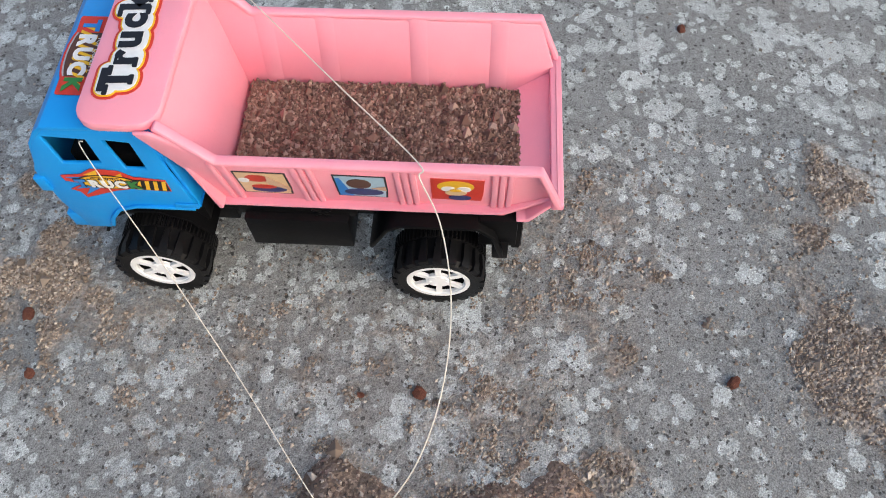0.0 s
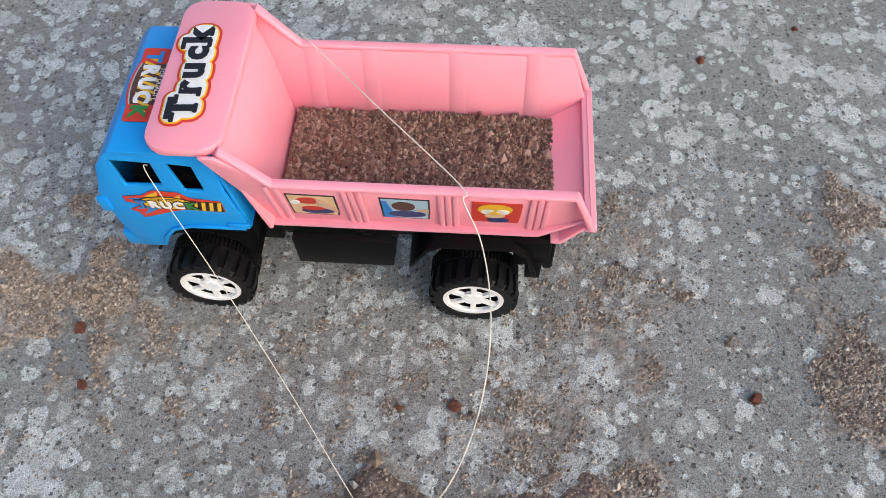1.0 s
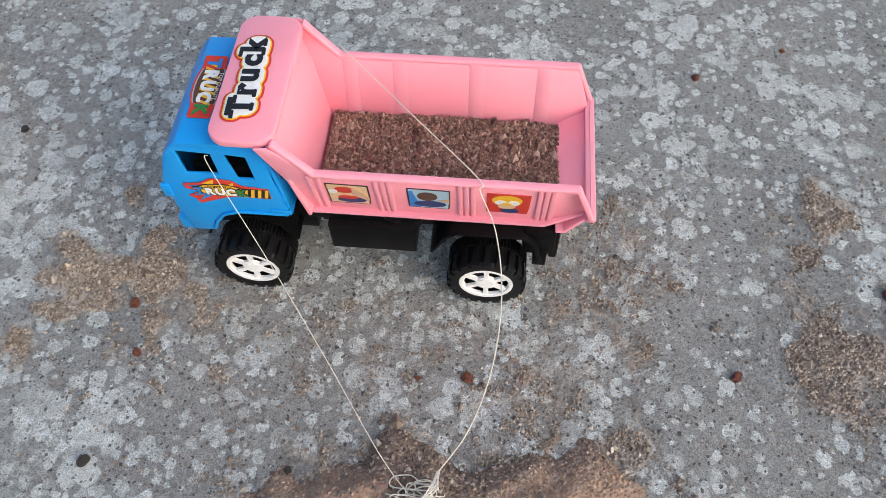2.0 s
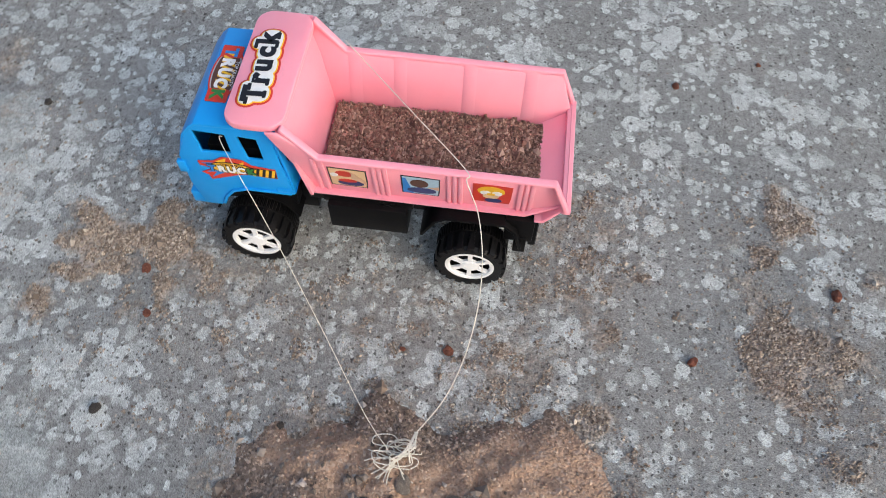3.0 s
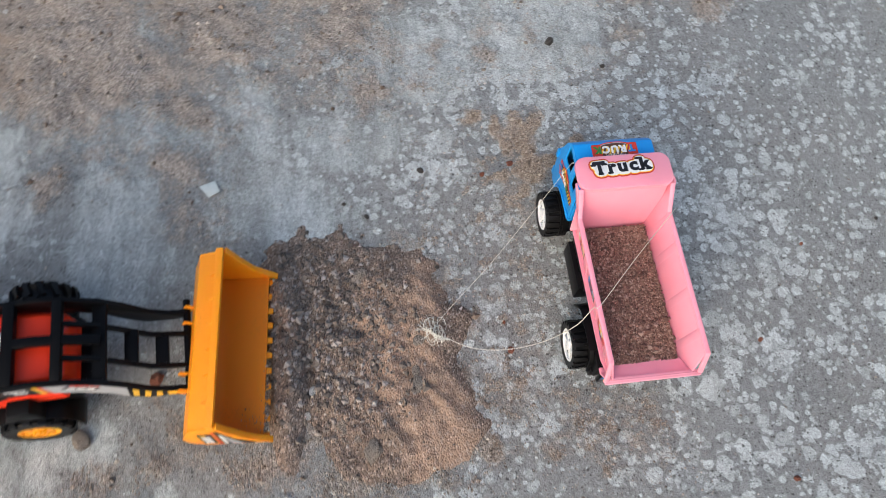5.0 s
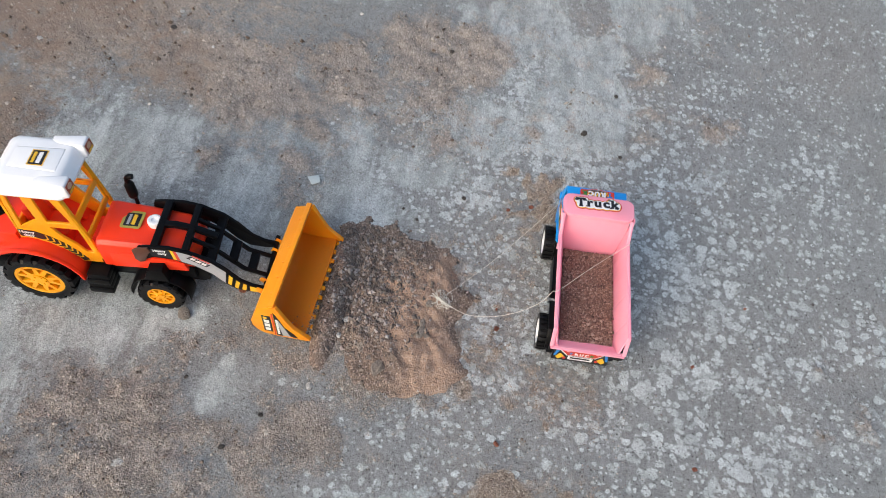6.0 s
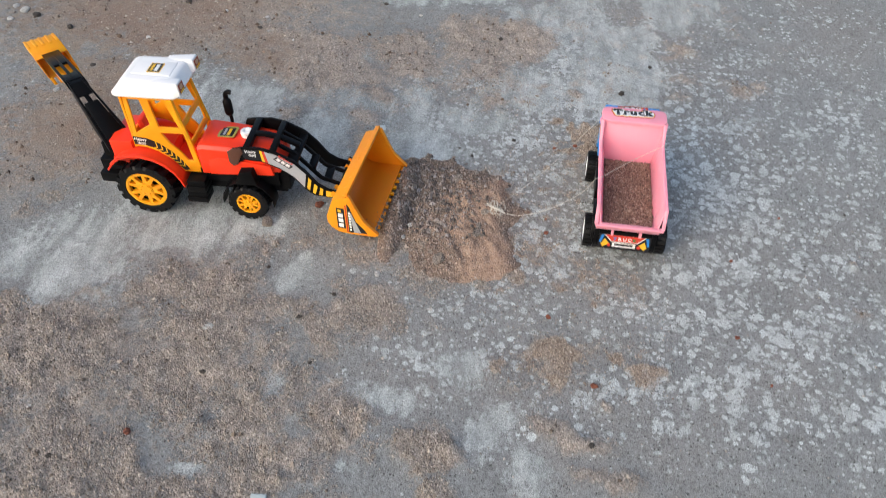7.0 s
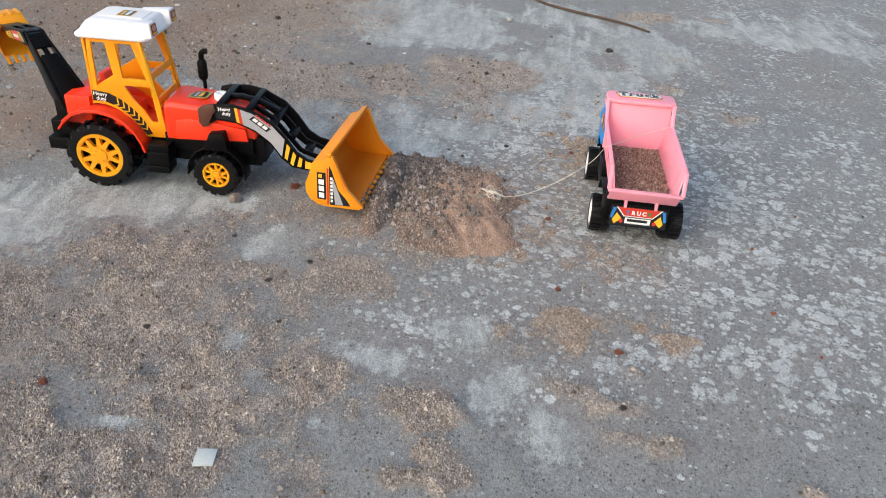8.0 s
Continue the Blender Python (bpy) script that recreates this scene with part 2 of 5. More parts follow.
P_RED = paper("sticker_red", (0.62, 0.05, 0.03))
P_YELLOW = paper("sticker_yellow", (0.85, 0.50, 0.03))
P_WHITE = paper("sticker_white", (0.82, 0.82, 0.80))
P_BLACK = paper("sticker_black", (0.015, 0.015, 0.018))
P_BLUE = paper("sticker_blue", (0.03, 0.22, 0.60))
P_GREEN = paper("sticker_green", (0.04, 0.22, 0.05))
P_GREY = paper("sticker_grey", (0.38, 0.39, 0.41))
P_BROWN = paper("sticker_brown", (0.10, 0.045, 0.03))
P_OLIVE = paper("sticker_olive", (0.42, 0.36, 0.08))
P_CREAM = paper("sticker_cream", (0.74, 0.52, 0.30))
P_SKY = paper("sticker_sky", (0.38, 0.55, 0.66))
P_NAVY = paper("sticker_navy", (0.03, 0.05, 0.16))
P_LAMP = paper("sticker_lamp", (0.35, 0.07, 0.03))
P_SHARD = paper("white_shard", (0.50, 0.55, 0.535), 0.45)
P_TAN = paper("peeled_paper", (0.62, 0.40, 0.27), 0.8)
THREAD = paper("cotton_thread", (0.72, 0.68, 0.58), 0.9)
TWIG = paper("dry_bark", (0.10, 0.065, 0.045), 0.9)
STONE = sand_mat("grey_stone", (0.27, 0.225, 0.185), (0.42, 0.365, 0.31), (0.36, 0.29, 0.23))
STONE_RED = sand_mat("red_stone", (0.20, 0.06, 0.035), (0.34, 0.12, 0.07), (0.28, 0.1, 0.06))
STONE_PALE = sand_mat("pale_shard", (0.55, 0.54, 0.50), (0.75, 0.74, 0.70), (0.6, 0.58, 0.54))
STONE_DARK = sand_mat("dark_stone", (0.05, 0.045, 0.04), (0.11, 0.095, 0.08), (0.08, 0.065, 0.055))
LOAD = sand_mat("loose_dirt", (0.12, 0.062, 0.045), (0.32, 0.185, 0.14), (0.30, 0.150, 0.105))
HEAP = sand_mat("heaped_sand", (0.115, 0.084, 0.065), (0.32, 0.240, 0.186), (0.24, 0.162, 0.120), core=(0.52, 0.345, 0.24))
GRAIN = grain_mat("sand_grains", (0.138, 0.112, 0.090), (0.325, 0.272, 0.220), (0.56, 0.505, 0.432))
GRAIN_WARM = grain_mat("warm_sand_grains", (0.13, 0.096, 0.073), (0.32, 0.250, 0.193), (0.56, 0.485, 0.40))
GRAIN_CRUMB = grain_mat("sand_crumbs", (0.095, 0.072, 0.056), (0.25, 0.198, 0.153), (0.54, 0.475, 0.40))
GRAIN_DARK = grain_mat("dirt_grains", (0.095, 0.052, 0.040), (0.235, 0.132, 0.098), (0.42, 0.295, 0.235))
GRAIN_CLOD = grain_mat("earth_clods", (0.085, 0.058, 0.042), (0.17, 0.118, 0.086), (0.30, 0.225, 0.17))
GRAIN_HEAP = grain_mat("heap_grains", (0.085, 0.062, 0.049), (0.24, 0.178, 0.141), (0.48, 0.405, 0.34))
GRAIN_CORE = grain_mat("heap_sand_grains", (0.23, 0.150, 0.103), (0.42, 0.285, 0.198), (0.58, 0.45, 0.345))
GRAVEL = grain_mat("fine_gravel", (0.09, 0.075, 0.065), (0.22, 0.18, 0.15), (0.44, 0.39, 0.35))
CONCRETE = concrete_mat()

# ---- numbers in fields ----
rng = np.random.default_rng(7)
LATTICE = rng.random((256, 256))


def vnoise(x, y, scale, shift=0):
    u, v = np.asarray(x) * scale + shift * 17.3, np.asarray(y) * scale + shift * 9.7
    i, j = np.floor(u).astype(int), np.floor(v).astype(int)
    a, b = u - i, v - j
    a, b = a * a * (3 - 2 * a), b * b * (3 - 2 * b)
    g = lambda p, q: LATTICE[p % 256, q % 256]
    return (g(i, j) * (1 - a) + g(i + 1, j) * a) * (1 - b) + (g(i, j + 1) * (1 - a) + g(i + 1, j + 1) * a) * b


def fbm(x, y, scale, octaves=4, shift=0):
    s, w, t = 0.0, 1.0, 0.0
    for k in range(octaves):
        s, t = s + w * vnoise(x, y, scale * 2 ** k, shift + k), t + w
        w *= 0.5
    return s / t


def warped(x, y):
    a = (fbm(x, y, 9, 4, 51) - 0.5) * 0.10 + (fbm(x, y, 45, 3, 57) - 0.5) * 0.035
    b = (fbm(x, y, 9, 4, 61) - 0.5) * 0.10 + (fbm(x, y, 45, 3, 67) - 0.5) * 0.035
    k = np.clip(0.25 + 1.4 * np.hypot(x - 0.03, y + 0.05), 0.25, 1.0)
    return x + a * k, y + b * k


def blobs(x, y, table):
    """Soft union of ellipses (x, y, radius x, radius y, weight)."""
    out = np.zeros(np.shape(x))
    for cx, cy, rx, ry, w in table:
        d = np.sqrt(((x - cx) / rx) ** 2 + ((y - cy) / ry) ** 2)
        out = np.maximum(out, w * np.clip(1.55 - d, 0, 1))
    return out


FAR_SAND = [(-0.10, -0.80, 0.20, 0.13, 1.0), (-0.865, 0.105, 0.030, 0.050, 0.9), (-0.428, -0.150, 0.05, 0.05, 1.0), (-0.381, -0.238, 0.06, 0.06, 1.0), (-0.306, -0.33, 0.05, 0.06, 0.9), (-0.255, -0.43, 0.04, 0.08, 0.85), (-0.409, 0.090, 0.022, 0.018, 0.9), (-0.315, 0.202, 0.02, 0.022, 0.75), (-0.75, -0.85, 0.50, 0.36, 1.1), (-0.496, -0.823, 0.25, 0.30, 1.05), (-0.323, -0.555, 0.11, 0.13, 1.0), (-0.396, -0.24, 0.08, 0.08, 1.0),
            (-0.343, -0.363, 0.06, 0.056, 0.95), (-0.665, -0.587, 0.12, 0.08, 0.8), (-0.843, 0.095, 0.04, 0.065, 0.85), (-0.904, 0.226, 0.02, 0.024, 0.8),
            (-0.413, 0.113, 0.022, 0.026, 0.8), (-0.319, 0.219, 0.026, 0.034, 0.6), (-0.232, -0.199, 0.018, 0.017, 0.75), (-0.369, -0.159, 0.036, 0.03, 0.95),
            (-0.268, -0.054, 0.012, 0.014, 0.7), (-0.275, -0.115, 0.012, 0.013, 0.6), (-0.324, -0.095, 0.007, 0.008, 0.7), (-0.10, -0.36, 0.05, 0.06, 0.55)]
NEAR_SAND = [(0.62, -0.65, 0.3, 0.4, 1.0), (0.217, -0.465, 0.08, 0.115, 1.0), (0.311, -0.45, 0.12, 0.14, 1.05), (0.21, -0.29, 0.045, 0.048, 0.9),
             (0.448, -0.335, 0.05, 0.075, 1.0), (0.475, -0.45, 0.07, 0.08, 1.05), (0.375, -0.285, 0.055, 0.03, 0.9), (0.392, -0.184, 0.022, 0.042, 1.2),
             (0.443, -0.18, 0.02, 0.035, 1.15), (0.268, -0.140, 0.012, 0.022, 0.95), (0.251, -0.080, 0.012, 0.026, 0.75), (0.254, 0.026, 0.012, 0.024, 0.7), (0.345, -0.045, 0.014, 0.035, 0.9), (0.385, 0.005, 0.014, 0.030, 0.85), (0.405, 0.115, 0.011, 0.012, 0.8),
             (0.045, -0.215, 0.11, 0.09, 0.85), (0.08, -0.36, 0.10, 0.05, 0.6), (0.0, -0.78, 0.10, 0.12, 0.7), (0.36, -0.60, 0.16, 0.16, 1.0)]
TRUCK_SAND = [(-0.179, -0.024, 0.016, 0.010, 1.1), (-0.186, -0.046, 0.010, 0.012, 1.1), (-0.182, -0.074, 0.016, 0.007, 1.05), (-0.199, -0.094, 0.014, 0.008, 0.95), (-0.158, -0.068, 0.016, 0.007, 1.1),
              (-0.129, -0.042, 0.019, 0.021, 1.15), (-0.100, -0.053, 0.012, 0.005, 1.0), (-0.122, -0.078, 0.007, 0.012, 1.0), (-0.119, -0.091, 0.005, 0.006, 0.95), (-0.132, -0.012, 0.010, 0.012, 1.0), (-0.152, -0.034, 0.008, 0.006, 1.0),
              (-0.148, 0.023, 0.007, 0.009, 0.75), (0.246, 0.027, 0.011, 0.021, 1.15), (0.234, -0.008, 0.009, 0.006, 0.95), (0.297, -0.001, 0.008, 0.006, 0.9), (0.268, -0.063, 0.018, 0.014, 0.9),
              (0.242, -0.072, 0.016, 0.026, 1.1), (0.129, -0.122, 0.016, 0.011, 0.9), (0.036, -0.079, 0.011, 0.007, 0.7), (0.029, -0.094, 0.006, 0.007, 0.75), (0.166, -0.039, 0.008, 0.007, 0.6), (0.136, -0.070, 0.012, 0.008, 0.6), (0.185, -0.064, 0.006, 0.006, 0.65),
              (0.081, -0.080, 0.005, 0.005, 0.75), (0.092, -0.050, 0.007, 0.007, 0.7), (0.023, -0.117, 0.017, 0.006, 0.7), (0.137, 0.261, 0.009, 0.011, 0.8), (0.038, 0.271, 0.006, 0.007, 0.75), (0.100, 0.325, 0.017, 0.022, 0.6)]
DUST = [(-0.18, -0.36, 0.12, 0.10, 0.46), (-0.30, -0.25, 0.12, 0.12, 0.44), (-0.12, -0.30, 0.08, 0.06, 0.40), (-0.45, 0.02, 0.20, 0.20, 0.30), (0.03, -0.08, 0.10, 0.06, 0.34), (0.12, -0.02, 0.05, 0.06, 0.3), (-0.12, -0.06, 0.08, 0.06, 0.34), (0.25, -0.04, 0.04, 0.08, 0.34), (0.30, -0.09, 0.07, 0.06, 0.34), (0.15, -0.32, 0.12, 0.10, 0.42), (-0.22, -0.44, 0.14, 0.12, 0.44)]
MID_SAND = [(-0.255, -0.478, 0.085, 0.065, 1.0), (-0.214, -0.37, 0.027, 0.03, 0.9), (-0.151, -0.385, 0.022, 0.03, 0.75), (-0.317, -0.227, 0.026, 0.034, 0.95), (-0.231, -0.192, 0.009, 0.023, 0.85),
            (-0.169, -0.045, 0.024, 0.024, 0.9), (-0.126, -0.503, 0.024, 0.03, 0.95), (0.124, -0.422, 0.022, 0.06, 0.8), (0.132, -0.313, 0.019, 0.042, 0.85)]
SANDY = FAR_SAND + MID_SAND + NEAR_SAND + TRUCK_SAND + DUST
EARTH = [(-0.12, -0.80, 0.20, 0.14, 0.9), (-0.80, -0.95, 0.55, 0.42, 1.0), (-0.47, -0.85, 0.24, 0.22, 1.0), (-0.30, -0.62, 0.12, 0.10, 0.7), (-0.40, -0.42, 0.09, 0.06, 0.6)]
FAR_PALE = [(-0.711, -0.35, 0.139, 0.12, 0.95), (-0.599, -0.384, 0.08, 0.074, 0.9), (-0.345, 0.005, 0.095, 0.070, 1.55), (-0.44, 0.015, 0.075, 0.055, 1.5), (-0.290, 0.035, 0.035, 0.035, 1.5), (-0.557, 0.093, 0.09, 0.055, 1.4),
            (-0.266, -0.153, 0.05, 0.07, 0.85), (-0.838, 0.309, 0.115, 0.17, 0.8), (-0.235, -0.718, 0.035, 0.054, 0.7), (-0.176, -0.595, 0.033, 0.067, 0.7),
            (-0.182, -0.414, 0.03, 0.09, 0.75), (-0.621, -0.27, 0.085, 0.12, 0.7), (-0.486, -0.104, 0.085, 0.07, 0.95), (-0.835, -0.065, 0.077, 0.11, 0.85),
            (-0.872, 0.482, 0.15, 0.11, 0.75), (-0.19, -0.26, 0.09, 0.10, 0.5), (-0.62, 0.04, 0.25, 0.15, 0.75), (-0.06, -0.44, 0.10, 0.06, 0.65)]
NEAR_PALE = [(-0.09, -0.27, 0.05, 0.07, 0.75), (-0.06, -0.42, 0.06, 0.05, 0.7), (0.19, -0.66, 0.07, 0.08, 0.85), (0.145, -0.567, 0.03, 0.045, 0.8), (0.09, -0.54, 0.08, 0.10, 0.7), (0.354, -0.119, 0.042, 0.036, 0.75),
             (0.407, -0.073, 0.036, 0.026, 0.7), (0.277, -0.186, 0.034, 0.04, 0.7), (0.338, -0.365, 0.022, 0.016, 0.7), (0.413, -0.419, 0.019, 0.022, 0.6),
             (0.436, -0.258, 0.017, 0.02, 0.65), (0.337, -0.246, 0.023, 0.029, 0.7), (0.16, -0.385, 0.028, 0.033, 0.75), (0.02, -0.42, 0.07, 0.05, 0.5), (-0.12, -0.62, 0.09, 0.12, 0.62)]
MID_PALE = [(-0.283, -0.275, 0.026, 0.023, 0.9), (-0.034, -0.415, 0.022, 0.024, 0.8), (-0.168, -0.203, 0.04, 0.055, 0.8), (-0.175, -0.29, 0.026, 0.03, 0.75), (0.101, -0.466, 0.023, 0.04, 0.7)]
PALE = FAR_PALE + MID_PALE + NEAR_PALE


def sand_at(x, y):
    u, v = warped(x, y)
    b = blobs(u, v, SANDY)
    s = b + ((fbm(x, y, 16, 4, 71) - 0.5) * 0.5 + (fbm(x, y, 75, 3, 73) - 0.5) * 0.6) * (b > 0)
    s = s - np.clip((fbm(x, y, 13, 4, 77) - 0.50) * 2.6, 0, 0.42) * np.clip((x - 0.10) / 0.08, 0, 1) * (y < -0.2)
    return np.clip(s - blobs(u, v, NEAR_PALE) * 0.6, 0, 1)


def ground_z(x, y, m):
    """Height of the slab and of the sand lying on it where the cover is m."""
    near = np.clip(3 - np.maximum(abs(x), abs(y)), 0, 1)
    away = np.clip((np.hypot(x - 0.05, y + 0.05) - 0.2) / 0.15, 0.45, 1.0)
    away = away * (1 - 0.55 * blobs(x, y, EARTH).clip(0, 1))
    return near * ((fbm(x, y, 14, 4) - 0.62) * 0.0022 + m * away * ((fbm(x, y, 70, 3, 5) - 0.35) * 0.009 + (fbm(x, y, 26, 3, 6) - 0.45) * 0.009))



# ---- mesh helpers ----
def put_mesh(name, verts, faces, mat, smooth=True):
    """A mesh from arrays, all faces with the same number of corners."""
    me = bpy.data.meshes.new(name)
    k, nf = faces.shape[1], len(faces)
    me.vertices.add(len(verts))
    me.vertices.foreach_set("co", np.ascontiguousarray(verts, dtype=np.float32).ravel())
    me.loops.add(nf * k)
    me.loops.foreach_set("vertex_index", faces.astype(np.int32).ravel())
    me.polygons.add(nf)
    me.polygons.foreach_set("loop_start", np.arange(0, nf * k, k, dtype=np.int32))
    me.update(calc_edges=True)
    me.validate()
    me.polygons.foreach_set("use_smooth", np.full(nf, smooth))
    me.materials.append(mat)
    return me


def part(name, bm, mat, parent=None, label="", bevel=0.0, crease=38):
    """Links a bmesh as one mesh object under a thing or a part."""
    bmesh.ops.remove_doubles(bm, verts=bm.verts, dist=1e-6)
    bmesh.ops.recalc_face_normals(bm, faces=bm.faces)
    if bevel:
        sharp = [e for e in bm.edges if len(e.link_faces) == 2 and e.calc_face_angle(0) > radians(crease)]
        bmesh.ops.bevel(bm, geom=sharp, offset=bevel, segments=2, profile=0.5, affect="EDGES", clamp_overlap=True)
    for f in bm.faces:
        f.smooth = True
    for e in bm.edges:
        e.smooth = len(e.link_faces) == 2 and e.calc_face_angle(0) < radians(crease)
    me = bpy.data.meshes.new(name)
    bm.to_mesh(me)
    bm.free()
    me.materials.append(mat)
    ob = new(name, me)
    if parent:
        ob.parent = parent
    if label:
        tagged(ob, label)
    return ob


def join(*bms):
    out = bmesh.new()
    for b in bms:
        me = bpy.data.meshes.new("tmp")
        b.to_mesh(me)
        out.from_mesh(me)
        b.free()
        bpy.data.meshes.remove(me)
    return out


def moved(bm, m):
    bmesh.ops.transform(bm, matrix=m, verts=bm.verts)
    return bm


XZ = lambda u, v, w: (u, w, v)
XY = lambda u, v, w: (u, v, w)
YZ = lambda u, v, w: (w, u, v)


def plate(outer, holes=(), w0=0.0, w1=0.002, to=XZ):
    """A slab with the given outline and holes, from depth w0 to w1."""
    bm = bmesh.new()
    edges = []
    for loop in (outer, *holes):
        vs = [bm.verts.new((u, v, w0)) for u, v in loop]
        edges += [bm.edges.new((vs[i], vs[(i + 1) % len(vs)])) for i in range(len(vs))]
    if holes:
        bmesh.ops.triangle_fill(bm, use_beauty=True, use_dissolve=False, edges=edges)
    else:
        bm.faces.new(bm.verts)
    got = bmesh.ops.extrude_face_region(bm, geom=bm.faces[:])
    bmesh.ops.translate(bm, vec=(0, 0, w1 - w0), verts=[g for g in got["geom"] if isinstance(g, bmesh.types.BMVert)])
    for v in bm.verts:
        v.co = Vector(to(*v.co))
    bmesh.ops.recalc_face_normals(bm, faces=bm.faces)
    return bm


def ribbon(path, thick, w0, w1, to=XZ):
    """A bent sheet along a path, of the given thickness, from w0 to w1."""
    pts = [Vector(p) for p in path]
    off = []
    for i, p in enumerate(pts):
        a = (pts[i] - pts[i - 1]).normalized() if i else (pts[1] - pts[0]).normalized()
        b = (pts[i + 1] - pts[i]).normalized() if i < len(pts) - 1 else a
        nrm = (Vector((-a.y, a.x)) + Vector((-b.y, b.x))).normalized()
        off.append(p - nrm * thick / max(0.5, nrm.dot(Vector((-a.y, a.x)))))
    bm = bmesh.new()
    rows = []
    for w in (w0, w1):
        rows.append(([bm.verts.new(to(*p, w)) for p in pts], [bm.verts.new(to(*p, w)) for p in off]))
    (a, b), (c, d) = rows
    for i in range(len(pts) - 1):
        for q in ((a[i], a[i + 1], c[i + 1], c[i]), (b[i + 1], b[i], d[i], d[i + 1]), (a[i + 1], a[i], b[i], b[i + 1]), (c[i], c[i + 1], d[i + 1], d[i])):
            bm.faces.new(q)
    bm.faces.new((a[0], c[0], d[0], b[0]))
    bm.faces.new((a[-1], b[-1], d[-1], c[-1]))
    return bm


def box(x0, x1, y0, y1, z0, z1):
    return plate([(x0, y0), (x1, y0), (x1, y1), (x0, y1)], (), z0, z1, XY)


def loft(rings, caps=True):
    bm = bmesh.new()
    vs = [[bm.verts.new(p) for p in r] for r in rings]
    k = len(vs[0])
    for a, b in zip(vs, vs[1:]):
        for i in range(k):
            bm.faces.new((a[i], a[(i + 1) % k], b[(i + 1) % k], b[i]))
    if caps:
        bm.faces.new(vs[0][::-1])
        bm.faces.new(vs[-1])
    return bm


def turned(profile, seg=40, closed=False):
    """A body of revolution about the y axis from (radius, y) points."""
    rings = [[(r * math.cos(2 * math.pi * i / seg), y, r * math.sin(2 * math.pi * i / seg)) for i in range(seg)] for r, y in profile]
    if closed:
        rings.append(rings[0])
    return loft(rings, caps=not closed)


def rod(a, b, r, seg=12, r2=None):
    a, b = Vector(a), Vector(b)
    q = (b - a).to_track_quat("Z", "Y").to_matrix()
    ring = lambda p, s: [p + q @ Vector((s * math.cos(2 * math.pi * i / seg), s * math.sin(2 * math.pi * i / seg), 0)) for i in range(seg)]
    return loft([ring(a, r), ring(b, r2 or r)])


def tube(points, r, seg=6, smooth=6):
    """A thread or twig along a smooth line through the points."""
    P = [Vector(p) for p in points]
    line = []
    for i in range(len(P) - 1):
        p0, p1, p2, p3 = P[max(i - 1, 0)], P[i], P[i + 1], P[min(i + 2, len(P) - 1)]
        for k in range(smooth):
            t = k / smooth
            line.append(0.5 * (2 * p1 + (p2 - p0) * t + (2 * p0 - 5 * p1 + 4 * p2 - p3) * t * t + (3 * p1 - p0 - 3 * p2 + p3) * t ** 3))
    line.append(P[-1])
    rings = []
    for i, p in enumerate(line):
        d = (line[min(i + 1, len(line) - 1)] - line[max(i - 1, 0)]).normalized()
        s = d.cross(Vector((0.13, 0.21, 0.97))).normalized()
        u = d.cross(s)
        rr = r(i / len(line)) if callable(r) else r
        rings.append([p + rr * (s * math.cos(2 * math.pi * j / seg) + u * math.sin(2 * math.pi * j / seg)) for j in range(seg)])
    return loft(rings)


def arc(cx, cz, r, a0, a1, n=10):
    return [(cx + r * math.cos(radians(a0 + (a1 - a0) * i / n)), cz + r * math.sin(radians(a0 + (a1 - a0) * i / n))) for i in range(n + 1)]


def rounded(x0, x1, y0, y1, r, n=5):
    return arc(x1 - r, y1 - r, r, 0, 90, n) + arc(x0 + r, y1 - r, r, 90, 180, n) + arc(x0 + r, y0 + r, r, 180, 270, n) + arc(x1 - r, y0 + r, r, 270, 360, n)


def oval(cx, cy, rx, ry, n=24):
    return [(cx + rx * math.cos(2 * math.pi * i / n), cy + ry * math.sin(2 * math.pi * i / n)) for i in range(n)]


def lettering(name, text, size, m, mat, parent, fat=0.0, wide=1.0, thin=0.00006, label="", gap=1.0):
    """Raised flat letters in the built-in font, centred, as one mesh."""
    c = bpy.data.curves.new("letters", "FONT")
    c.body, c.size, c.offset, c.extrude = text, size, fat, thin
    c.space_character = gap
    c.align_x, c.align_y, c.resolution_u = "CENTER", "CENTER", 3
    tmp = bpy.data.objects.new("letters", c)
    scene.collection.objects.link(tmp)
    bpy.context.view_layer.update()
    me = bpy.data.meshes.new_from_object(tmp.evaluated_get(bpy.context.evaluated_depsgraph_get()))
    bpy.data.objects.remove(tmp)
    bpy.data.curves.remove(c)
    me.name = name
    me.transform(m @ Matrix.Diagonal((wide, 1, 1, 1)))
    me.materials.clear()
    me.materials.append(mat)
    ob = new(name, me)
    ob.parent = parent
    if label:
        tagged(ob, label)
    return ob


def decal(name, outline, m, mat, parent, lift=0.0003, label=""):
    """A thin sticker patch; the outline lies in the plane of m."""
    return part(name, moved(plate(outline, (), lift - 0.00025, lift, XY), m), mat, parent, label)


def rect(x0, x1, y0, y1):
    return [(x0, y0), (x1, y0), (x1, y1), (x0, y1)]


# ---- ground: one sheet ----
def graded(a, b, step, reach):
    inner = np.arange(a, b + step / 2, step)
    out, d = [], step
    while sum(out) < reach:
        d *= 1.35
        out.append(d)
    far = np.cumsum(out)
    return np.concatenate([(a - far)[::-1], inner, inner[-1] + far])


